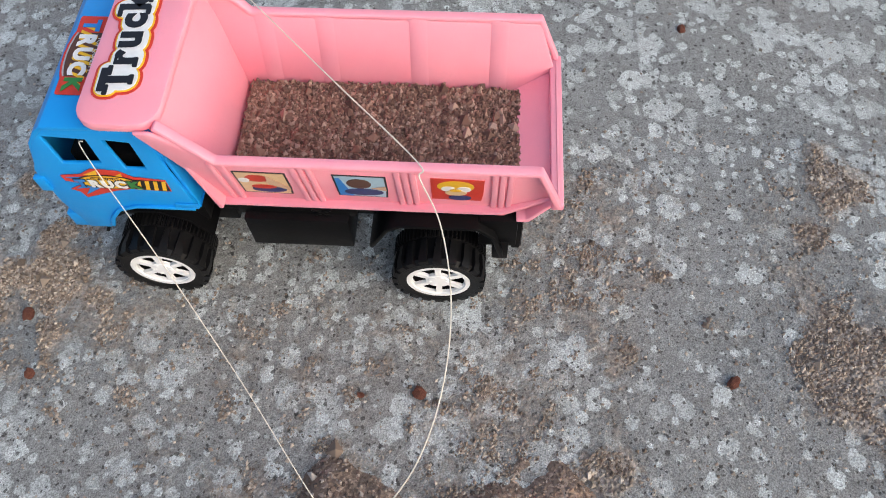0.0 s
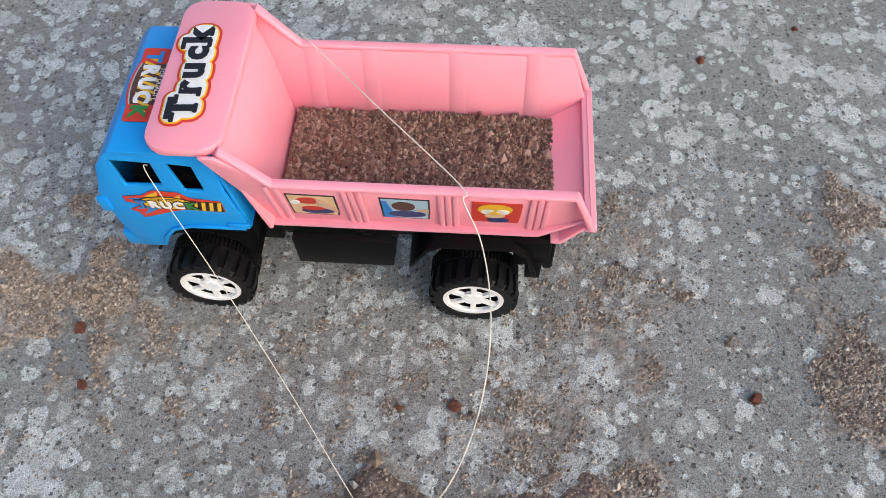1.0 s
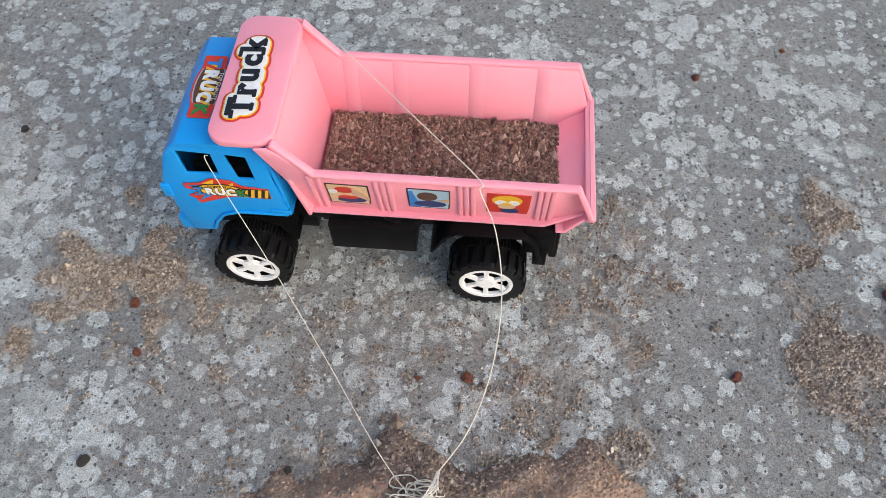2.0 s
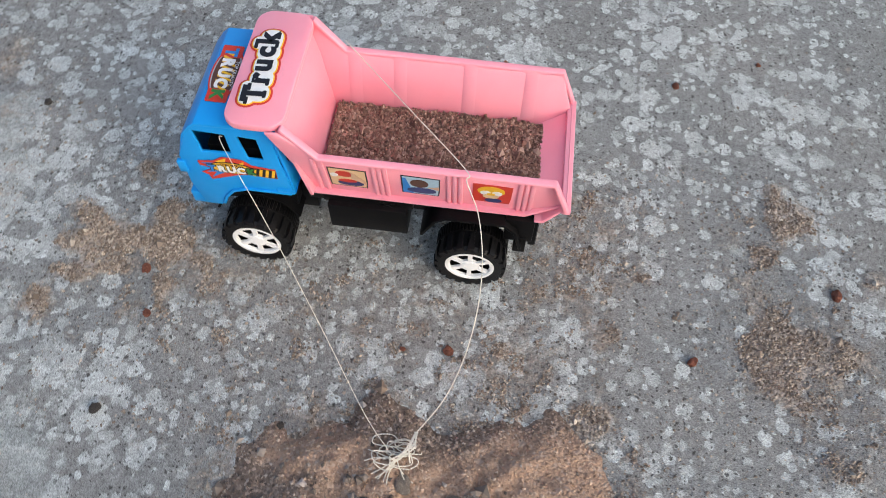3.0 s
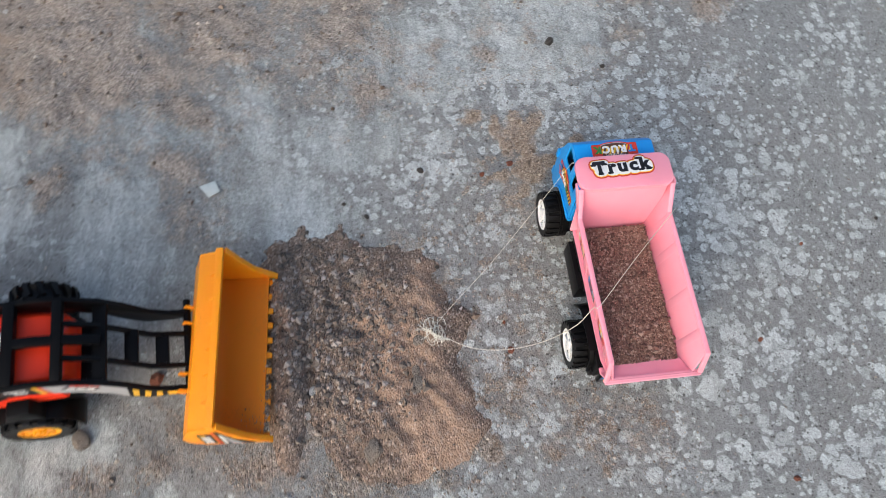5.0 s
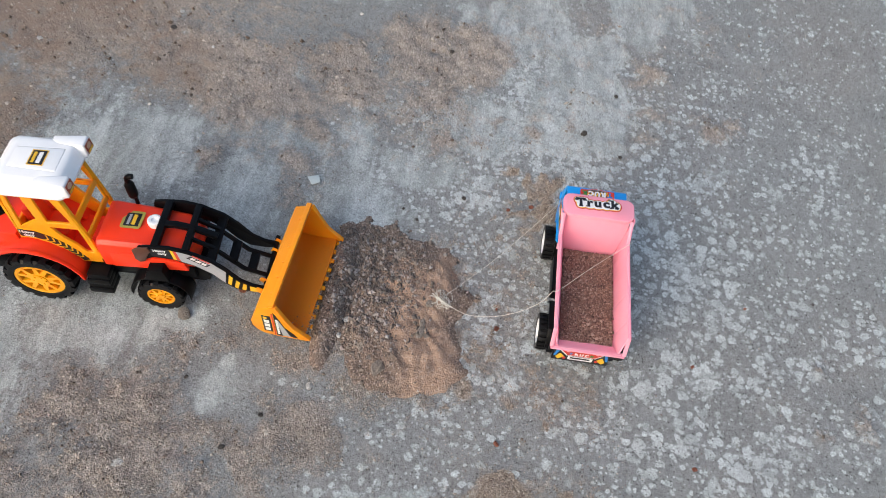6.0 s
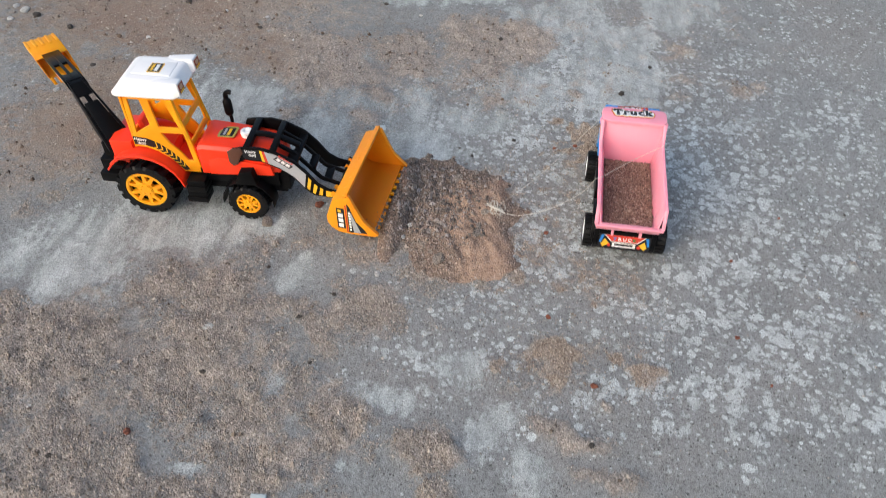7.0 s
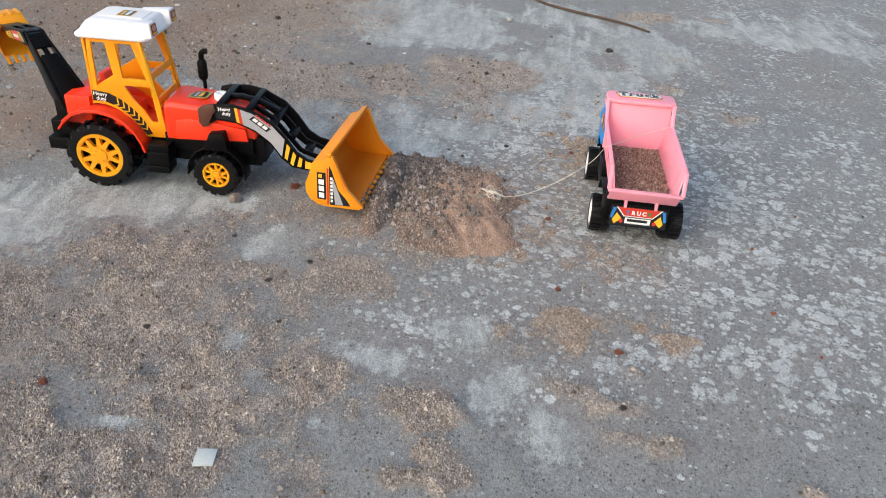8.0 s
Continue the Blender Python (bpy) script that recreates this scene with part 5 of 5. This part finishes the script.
    arms += [box(x - 0.005, x + 0.005, -0.030 if x < 0.07 else -0.013, 0.030 if x < 0.07 else 0.013, z - 0.003, z + 0.001) for x, z in ((0.063, 0.086), (0.080, 0.067), (0.098, 0.049))]
    arms.append(rod((0.116, -0.042, 0.0415), (0.116, 0.042, 0.0415), 0.0030))
    loader = part("loader_arm", join(*arms[2:]), BLACK, t, "black plastic loader arm frame", bevel=0.0006)
    for b in arms[:2]:
        part("side_arm", b, BLACK, loader, bevel=0.0006)
    part("arm_clip", prism([(-0.016, 0.100), (-0.010, 0.1045), (0.002, 0.1065), (0.004, 0.0995)], [(-0.016, 0.084), (-0.012, 0.079), (-0.006, 0.081), (0.0, 0.094)], -0.0346, -0.0328), P_BROWN, t, "worn brown sticker end on the arm", bevel=0.0005)
    m = pose(0, -0.0327, 0, 90, 0, 0)

    def along(a, b, mat, lift, ins=0.12):
        up, dn = [], []
        for k in range(9):
            f = a + (b - a) * k / 8
            i = min(int(f), len(top) - 2)
            g = f - i
            p = [top[i][j] + (top[i + 1][j] - top[i][j]) * g for j in (0, 1)]
            q = [low[i][j] + (low[i + 1][j] - low[i][j]) * g for j in (0, 1)]
            up.append((p[0] + (q[0] - p[0]) * ins, p[1] + (q[1] - p[1]) * ins))
            dn.append((q[0] + (p[0] - q[0]) * ins, q[1] + (p[1] - q[1]) * ins))
        decal("sticker", up + dn[::-1], m, mat, t, lift)
    along(2.0, 3.05, P_BLACK, 0.0004)
    along(3.05, 3.22, P_YELLOW, 0.0004)
    along(3.22, 3.40, P_RED, 0.0004)
    along(3.40, 6.05, P_GREY, 0.0004)
    for k in range(4):
        along(6.25 + 0.52 * k, 6.52 + 0.52 * k + (0.55 if k == 3 else 0), P_YELLOW, 0.0005, 0.16)
    decal("sticker", [(0.040, 0.0925), (0.0585, 0.079), (0.0635, 0.083), (0.045, 0.0965)], m, P_BLACK, t, 0.0006)
    for k in range(3):
        a, b = 0.04 + 0.33 * k, 0.30 + 0.33 * k
        low_at, top_at = (lambda h: (0.0425 + 0.0157 * h, 0.0925 - 0.0115 * h)), (lambda h: (0.0455 + 0.0157 * h, 0.0950 - 0.0115 * h))
        decal("sticker", [low_at(a), low_at(b), top_at(b), top_at(a)], m, P_WHITE, t, 0.0007)
    for k in range(6):
        a, b = (k + 0.05) / 6, (k + 0.80) / 6
        low_at, top_at = (lambda h: (0.0465 + 0.0165 * h, 0.0972 - 0.0120 * h)), (lambda h: (0.0478 + 0.0165 * h, 0.0988 - 0.0120 * h))
        decal("sticker", [low_at(a), low_at(b), top_at(b), top_at(a)], m, P_RED, t, 0.0006)
    lettering("sticker_letter", "Heavy", 0.0055, m @ pose(0.013, 0.1015, 0.0006, 0, 0, 3), P_WHITE, t, fat=0.00015)
    lettering("sticker_letter", "duty", 0.0055, m @ pose(0.015, 0.0965, 0.0006, 0, 0, 3), P_WHITE, t, fat=0.00015)
    # loader bucket
    bx = [(0.146, 0.0735), (0.127, 0.067), (0.1225, 0.055), (0.1195, 0.047), (0.1165, 0.040), (0.117, 0.030), (0.122, 0.022), (0.131, 0.0165), (0.145, 0.0150), (0.180, 0.0165)]
    W = 0.0735
    shell = [ribbon(bx[::-1], 0.0022, -W + 0.002, W - 0.002)]
    cheekp = bx[:-1] + [(0.184, 0.0160), (0.186, 0.0190), (0.176, 0.027), (0.166, 0.037), (0.157, 0.055), (0.149, 0.0745)]
    shell += [plate(cheekp, (), *sorted((s * (W - 0.0022), s * W))) for s in (-1, 1)]
    shell += [ribbon([(0.187, 0.0185), (0.177, 0.0275), (0.167, 0.0375), (0.158, 0.0555), (0.1495, 0.0755)], 0.0025, *sorted((s * (W - 0.004), s * (W + 0.0012)))) for s in (-1, 1)]
    shell.append(ribbon([(0.150, 0.0760), (0.1435, 0.0745)], 0.0035, -W, W))
    ribs, hooks, teeth = [], [], []
    for i in range(6):
        y = -W + (i + 1) * 2 * W / 7
        ribs.append(plate([(0.1365, 0.0698), (0.1435, 0.0722), (0.1438, 0.0752), (0.1420, 0.0745)], (), y - 0.0009, y + 0.0009))
    for y in (-0.0355, -0.0215, 0.0215, 0.0355):
        hooks.append(plate([(0.119, 0.045), (0.112, 0.0475), (0.109, 0.043), (0.112, 0.0395), (0.1175, 0.036)], (), y - 0.0011, y + 0.0011))
    for i in range(11):
        y = -W + 0.006 + i * (2 * W - 0.012) / 10
        h = 0.0030
        teeth.append(loft([[(0.178, y - h, 0.0140), (0.178, y + h, 0.0140), (0.178, y + h, 0.0175), (0.178, y - h, 0.0175)], [(0.1845, y - h * 0.72, 0.0145), (0.1845, y + h * 0.72, 0.0145), (0.1845, y + h * 0.72, 0.0168), (0.1845, y - h * 0.72, 0.0168)]]))
    askew = Matrix.Translation((0.117, 0, 0)) @ Matrix.Rotation(radians(-6.5), 4, "Z") @ Matrix.Diagonal((0.90, 0.96, 1.0, 1.0)) @ Matrix.Translation((-0.117, 0, 0))
    scoop_ob = part("bucket", join(*shell), ORANGE_DUSTY, t, "orange-yellow toothed loader bucket, dusty with sand", bevel=0.0005)
    for name, group in (("rib", ribs), ("hook", hooks), ("tooth", teeth)):
        for b in group:
            part(name, b, ORANGE_DUSTY, scoop_ob, bevel=0.0003)
    scoop_ob.matrix_basis = askew
    # added sheet lining the scoop; its deep orange paints in the inner bounce light
    film_line = [(0.1800, 0.0193), (0.145, 0.0179), (0.132, 0.0194), (0.1243, 0.0246), (0.1200, 0.0315), (0.1196, 0.0398), (0.1224, 0.0464), (0.1254, 0.0543), (0.1292, 0.0645)]
    part("bounce_dust_film", ribbon(film_line, 0.0003, -W + 0.0026, W - 0.0026), ORANGE_BOUNCE_DUSTY, scoop_ob, "deeper orange film inside the scoop, bounced light painted in, with dust")
    m = askew @ pose(0, -W, 0, 90, 0, 0)
    decal("sticker", [(0.1315, 0.0235), (0.1425, 0.0235), (0.1425, 0.0560), (0.1315, 0.0560)], m, P_BLACK, t, 0.0004)
    for z in (0.0255, 0.0335, 0.0415):
        decal("sticker", rect(0.1335, 0.1402, z, z + 0.0062), m, P_WHITE, t, 0.0005)
    decal("sticker", rect(0.1335, 0.1380, 0.0495, 0.0540), m, P_YELLOW, t, 0.0005)
    decal("sticker", rect(0.1440, 0.1458, 0.0180, 0.0620), m, P_RED, t, 0.0004)
    decal("sticker", [(0.1470, 0.0180), (0.1730, 0.0195), (0.1680, 0.0265), (0.1580, 0.0370), (0.1500, 0.0600), (0.1470, 0.0650)], m, P_BLACK, t, 0.0004)
    decal("sticker", [(0.1540, 0.0190), (0.1640, 0.0195), (0.1520, 0.0500), (0.1500, 0.0500)], m, P_GREY, t, 0.0005)
    for z in (0.0215, 0.0260, 0.0305, 0.0350, 0.0395, 0.0440, 0.0485):
        decal("sticker", rect(0.1482, 0.1512, z, z + 0.0032), m, P_WHITE, t, 0.0006)
    # rear bracket and digging arm, swung aside
    stand = [box(-0.205, -0.165, -0.030, 0.030, 0.034, 0.048), box(-0.200, -0.165, -0.026, 0.026, 0.052, 0.068), box(-0.196, -0.160, -0.018, 0.018, 0.040, 0.088), rod((-0.180, 0, 0.085), (-0.180, 0, 0.098), 0.012)]
    part("rear_bracket", moved(join(*stand), pose(0.009, 0, 0)), BLACK, t, bevel=0.0008)
    swing = Matrix(((1, 0, -0.30, 0.30 * 0.084), (0, 1, 0, 0), (0, 0, 1, 0), (0, 0, 0, 1))) @ pose(-0.169, -0.006, 0.0, 0, 0, 135)
    boom_t = [(-0.016, 0.084), (-0.004, 0.106), (0.016, 0.133), (0.032, 0.152), (0.041, 0.154), (0.050, 0.149)]
    boom_b = [(0.022, 0.074), (0.029, 0.092), (0.036, 0.112), (0.045, 0.128), (0.051, 0.136), (0.055, 0.140)]
    taper = lambda u, v, w: (u, w * (1.0 - 0.5 * min(1, max(0, (v - 0.085) / 0.07))), v)
    boom = [prism(boom_t, boom_b, *sorted((s * 0.014, s * 0.018)), taper) for s in (-1, 1)]
    boom += [ribbon([(-0.015, 0.085), (-0.003, 0.106), (0.006, 0.119)], 0.004, -0.015, 0.015, taper), ribbon([(0.022, 0.139), (0.033, 0.151), (0.046, 0.151)], 0.004, -0.016, 0.016, taper), ribbon([(-0.014, 0.085), (0.027, 0.142)], 0.003, -0.003, 0.003)]
    boom += [prism(boom_t[:3], boom_b[:3], -0.013, 0.013, taper), rod((0.044, -0.012, 0.144), (0.044, 0.012, 0.144), 0.005)]
    part("boom", moved(join(*boom), swing), BLACK, t, "black plastic digging arm boom", bevel=0.0006)
    st_t = [(0.046, 0.163), (0.070, 0.160), (0.120, 0.150), (0.194, 0.134)]
    st_b = [(0.046, 0.148), (0.070, 0.142), (0.120, 0.136), (0.194, 0.126)]
    stick = [prism(st_t, st_b, *sorted((s * 0.0085, s * 0.0115))) for s in (-1, 1)]
    stick += [ribbon(st_t[:2], 0.003, -0.009, 0.009), ribbon(st_t[2:], 0.003, -0.009, 0.009), ribbon(st_t, 0.003, -0.002, 0.002)]
    part("dipper_arm", moved(join(*stick), swing @ pose(-0.006, 0, -0.011)), BLACK, t, bevel=0.0005)
    for s in (-1, 1):
        m = swing @ pose(-0.006, s * 0.0115, -0.011, 90, 0, 0) if s < 0 else swing @ pose(-0.006, s * 0.0115, -0.011, -90, 0, 0) @ Matrix.Diagonal((1, -1, 1, 1))
        decal("sticker", [(0.060, 0.148), (0.075, 0.1445), (0.075, 0.157), (0.060, 0.1595)], m, P_OLIVE, t, 0.0004)
        decal("sticker", [(0.077, 0.1445), (0.118, 0.1365), (0.118, 0.1465), (0.077, 0.1565)], m, P_RED, t, 0.0004)
        decal("sticker", [(0.082, 0.1470), (0.113, 0.1405), (0.113, 0.1440), (0.082, 0.1510)], m, P_WHITE, t, 0.0005)
        for k in range(4):
            decal("sticker", [(0.124 + 0.010 * k, 0.1350 - 0.0024 * k), (0.128 + 0.010 * k, 0.1340 - 0.0024 * k), (0.130 + 0.010 * k, 0.1435 - 0.0028 * k), (0.126 + 0.010 * k, 0.1445 - 0.0028 * k)], m, P_YELLOW, t, 0.0004)
    scoop = [(0.160, 0.140), (0.172, 0.150), (0.192, 0.150), (0.204, 0.138), (0.206, 0.122), (0.198, 0.106), (0.190, 0.098)]
    digger = [ribbon(scoop[::-1], 0.0022, -0.021, 0.021)]
    digger += [plate(scoop + [(0.180, 0.118)], (), *sorted((s * 0.0195, s * 0.0215))) for s in (-1, 1)]
    mids = (0.182, 0.126)
    digger += [ribbon([(u + 0.13 * (u - mids[0]), v + 0.13 * (v - mids[1])) for u, v in scoop[1:]], 0.0030, y - 0.0019, y + 0.0019) for y in (-0.0190, -0.0095, 0.0, 0.0095, 0.0190)]
    digger += [box(0.1885, 0.1915, y - 0.0022, y + 0.0022, 0.088, 0.099) for y in (-0.018, -0.009, 0.0, 0.009, 0.018)]
    part("digging_bucket", moved(join(*digger), swing @ pose(0.020, 0, -0.020)), ORANGE, t, "orange-yellow ribbed digging bucket", bevel=0.0004)
    return t


tractor = backhoe_loader()


def bucket_dirt():
    """Damp dirt left on the lip and in a corner of the scoop."""
    m = tractor.matrix_world @ Matrix.Translation((0.117, 0, 0)) @ Matrix.Rotation(radians(-6.5), 4, "Z") @ Matrix.Diagonal((0.90, 0.96, 1.0, 1.0)) @ Matrix.Translation((-0.117, 0, 0))
    n = 9000
    u, v = rng.uniform(0.132, 0.183, n), rng.uniform(-0.069, 0.069, n)
    lip = np.clip((u - 0.166) / 0.014, 0, 1) * (0.25 + 0.75 * np.clip((0.02 - v) / 0.07, 0, 1))
    corner = np.clip(1.3 - np.hypot((u - 0.172) / 0.018, (v + 0.058) / 0.016), 0, 1)
    keep = rng.random(n) < np.clip(np.maximum(lip * 0.8, corner) * 1.6 * fbm(u, v, 120, 3, 47) - 0.22, 0, 1)
    u, v = u[keep], v[keep]
    w = np.where(u < 0.145, 0.0172, 0.0172 + (u - 0.145) * 0.043)
    pts = np.stack([u, v, w, np.ones(len(u))], -1) @ np.array(m).T
    size = 0.0004 + 0.0010 * rng.random(len(u)) ** 2
    tagged(grains("dirt_grains", pts[:, :3], size, GRAIN_HEAP), "dark damp dirt sticking to the lip of the bucket", "dirt", kind="stuff")


bucket_dirt()


# ---- thread between truck and heap ----
def thread():
    s = tagged(new("string"), "thin off-white cotton string tied from truck to a frayed knot", "string")
    main = part("strand", tube([(-0.0200, 0.0425, 0.0998), (0.020, 0.0, 0.1010), (0.0555, -0.0360, 0.0998), (0.0570, -0.0420, 0.0975), (0.0647, -0.0528, 0.0848), (0.0693, -0.0709, 0.0697), (0.0695, -0.0908, 0.0542),
                                (0.0656, -0.1108, 0.0395), (0.0577, -0.1294, 0.0268), (0.0460, -0.1449, 0.0175)], 0.00030, 6, 7), THREAD, s)
    part("strand", tube([(-0.0680, -0.0335, 0.1010), (-0.0675, -0.0370, 0.0975), (-0.040, -0.068, 0.0735), (-0.010, -0.104, 0.044), (0.018, -0.140, 0.0225), (0.0330, -0.1560, 0.0185)], 0.00020, 6, 6), THREAD, s)
    r = random.Random(5)
    bits = []
    for k in range(12):
        c = Vector((0.036 + r.uniform(-0.006, 0.008), -0.158 + r.uniform(-0.008, 0.008), 0.0))
        a0, pts = r.uniform(0, 6.28), []
        ra, rb = r.uniform(0.003, 0.008), r.uniform(0.002, 0.005)
        for j in range(7):
            a = a0 + j * r.uniform(0.8, 1.1)
            x, y = c.x + ra * math.cos(a), c.y + rb * math.sin(a)
            pts.append((x, y, max(0.004, float(heap_height(np.array(x), np.array(y)))) + 0.0015 + r.uniform(0, 0.003)))
        bits.append(tube(pts, 0.00030, 5, 5))
    for k in range(9):
        a = r.uniform(2.6, 5.2)
        d, e = r.uniform(0.010, 0.020), r.uniform(-0.4, 0.4)
        pts = []
        for j in range(4):
            x = 0.038 + d * j / 3 * math.cos(a + e * j / 3)
            y = -0.160 + d * j / 3 * math.sin(a + e * j / 3)
            pts.append((x, y, max(0.003, float(heap_height(np.array(x), np.array(y)))) + 0.001 + r.uniform(0, 0.0015)))
        bits.append(tube(pts, 0.00028, 5, 5))
    for k in range(5):
        bits.append(tube([(0.0460 + r.uniform(-0.001, 0.001), -0.1449, 0.0175), (0.044 + r.uniform(-0.004, 0.004), -0.154, 0.021), (0.040 + r.uniform(-0.006, 0.006), -0.161, 0.0175)], 0.0004, 5, 5))
    part("knot", join(*bits), THREAD, s, "tangled frayed knot of string")


thread()


# ---- stones, shards and a twig ----
def rock_mesh(name, mat, seed, flat=0.65, sharp=0.35):
    bm = bmesh.new()
    bmesh.ops.create_icosphere(bm, subdivisions=2, radius=1.0)
    for v in bm.verts:
        q = v.co * 1.3 + Vector((seed * 7.1, seed * 3.3, 0))
        v.co *= 1 + sharp * noise.noise(q) + 0.15 * noise.noise(q * 3)
        v.co.z *= flat
    for f in bm.faces:
        f.smooth = False
    me = bpy.data.meshes.new(name)
    bm.to_mesh(me)
    bm.free()
    me.materials.append(mat)
    return me


STONES = {"red": [rock_mesh("pebble", STONE_RED, k) for k in (1, 2)], "grey": [rock_mesh("stone", STONE, k, 0.7, 0.5) for k in (3, 4, 5)], "dark": [rock_mesh("pebble", STONE_DARK, k) for k in (6, 7)],
          "pale": [rock_mesh("pebble", STONE_PALE, k, 0.5) for k in (8, 9)]}
LABELS = {"red": "small reddish brown pebble lying on the concrete", "grey": "small rough grey-brown stone", "dark": "small dark pebble lying on the concrete", "pale": "small pale chip of stone on the sand"}


def stone(colour, x, y, size, z=0.0):
    r = random.Random(int(x * 9000 + y * 7000))
    ob = new("stone" if colour == "grey" else "pebble", r.choice(STONES[colour]))
    ob.matrix_world = pose(x, y, z + size * 0.38, 0, 0, r.uniform(0, 360)) @ Matrix.Diagonal((size * r.uniform(0.9, 1.25), size * r.uniform(0.75, 1.0), size, 1))
    tagged(ob, LABELS[colour], "stone", "loose stones on the ground")


for row in ((0.194, -0.079, 0.0028), (0.056, -0.091, 0.0032), (0.190, 0.131, 0.0026), (-0.131, -0.062, 0.0028), (-0.121, -0.091, 0.0024), (0.069, 0.136, 0.0022),
            (0.281, -0.025, 0.0036), (0.412, -0.487, 0.0045), (0.030, -0.093, 0.0016), (0.250, 0.160, 0.002), (0.051, -0.390, 0.0060), (-0.02, 0.205, 0.002)):
    stone("red", *row)
for row in ((-0.130, -0.150, 0.0030), (-0.275, 0.004, 0.0055), (-0.597, 0.014, 0.0070), (0.353, -0.026, 0.0038), (-0.028, -0.146, 0.0022), (-0.085, -0.205, 0.0022), (0.105, -0.283, 0.005), (-0.10, -0.225, 0.0018),
            (0.435, -0.165, 0.002), (0.30, -0.33, 0.0025), (0.36, -0.56, 0.003), (0.52, -0.46, 0.0026), (0.5, -0.28, 0.002), (0.17, -0.42, 0.0025), (-0.04, 0.29, 0.0018), (-0.33, -0.95, 0.006), (-0.36, -1.03, 0.007), (-0.22, -0.85, 0.005), (-0.45, -0.78, 0.006), (-0.6, -0.62, 0.006), (-0.38, -0.62, 0.005), (-0.29, -0.47, 0.004), (-0.5, -0.42, 0.004), (0.33, -0.44, 0.003), (0.45, -0.55, 0.0035), (0.20, -0.33, 0.0028), (0.24, -0.36, 0.0032), (0.58, -0.56, 0.003), (-0.41, -0.2, 0.004), (-0.36, 0.05, 0.0035), (-0.24, 0.055, 0.003)):
    stone("dark", *row)
for row in ((0.095, -0.447, 0.0075), (0.130, -0.217, 0.0085, 0.004), (0.042, -0.171, 0.0058, 0.010), (0.080, -0.177, 0.0062, 0.010), (0.069, -0.176, 0.0044, 0.011), (0.107, -0.239, 0.0056, 0.004), (-0.014, -0.274, 0.0056, 0.004),
            (-0.024, -0.215, 0.0062, 0.006), (0.142, -0.203, 0.0046, 0.001), (0.082, -0.232, 0.0062, 0.006), (0.048, -0.286, 0.0036, 0.008), (-0.064, -0.249, 0.0032, 0.0), (0.118, -0.228, 0.0044, 0.004)):
    stone("grey", *row)
for row in ((0.272, -0.456, 0.0065), (0.160, -0.287, 0.0040), (0.075, -0.262, 0.0040, 0.006), (-0.742, -0.180, 0.0060), (0.24, -0.50, 0.002), (-0.35, -0.55, 0.003), (-0.30, -0.44, 0.0026), (-0.42, -0.62, 0.0035), (-0.22, -0.60, 0.003),
            (0.095, -0.268, 0.003, 0.003), (0.33, -0.30, 0.0022), (-0.55, -0.65, 0.004), (-0.47, -0.35, 0.003), (-0.62, -0.83, 0.005), (-0.372, -1.06, 0.009), (-0.385, -1.085, 0.007), (-0.34, -1.07, 0.006), (-0.32, -0.80, 0.004), (-0.145, -0.873, 0.005), (-0.43, -0.70, 0.004), (-0.25, -0.72, 0.003), (-0.5, -0.55, 0.003), (0.4, -0.6, 0.003), (0.55, -0.5, 0.0028)):
    stone("pale", *row)


def shard(x, y, outline, turn, lean):
    bm = plate(outline, (), 0.0, 0.0013, XY)
    ob = part("shard", bm, P_SHARD, None, bevel=0.0003)
    ob.matrix_world = pose(x, y, 0.0022, lean, 0, turn)
    tagged(ob, "flat angular white shard lying on the ground", "shard", "white shards")


shard(-0.127, -0.347, [(-0.008, -0.006), (0.007, -0.007), (0.010, 0.004), (-0.001, 0.008)], 40, 8)
shard(0.463, -0.332, [(-0.009, -0.007), (0.007, -0.009), (0.009, 0.006), (-0.006, 0.008)], 15, 5)


def twig():
    b = tube([(-0.745, 0.102, 0.004), (-0.790, 0.048, 0.005), (-0.828, -0.020, 0.005), (-0.862, -0.078, 0.005), (-0.910, -0.128, 0.005), (-1.00, -0.163, 0.006), (-1.08, -0.150, 0.006)], lambda f: 0.0030 * (1 - 0.55 * abs(f - 0.45)), 7, 7)
    bits = [b, tube([(-1.12, -0.15, 0.005), (-1.145, -0.06, 0.005), (-1.125, 0.02, 0.006), (-1.10, 0.075, 0.005), (-1.092, 0.118, 0.005)], 0.0024, 7, 6)]
    tagged(part("twig", join(*bits), TWIG), "long dry bent brown twig on the concrete", "twig")


twig()
tagged(part("straw", tube([(-0.055, -0.292, 0.002), (-0.043, -0.281, 0.003), (-0.034, -0.262, 0.002)], 0.0009, 6, 5), TWIG), "short thin dark straw beside the sand heap", "straw")
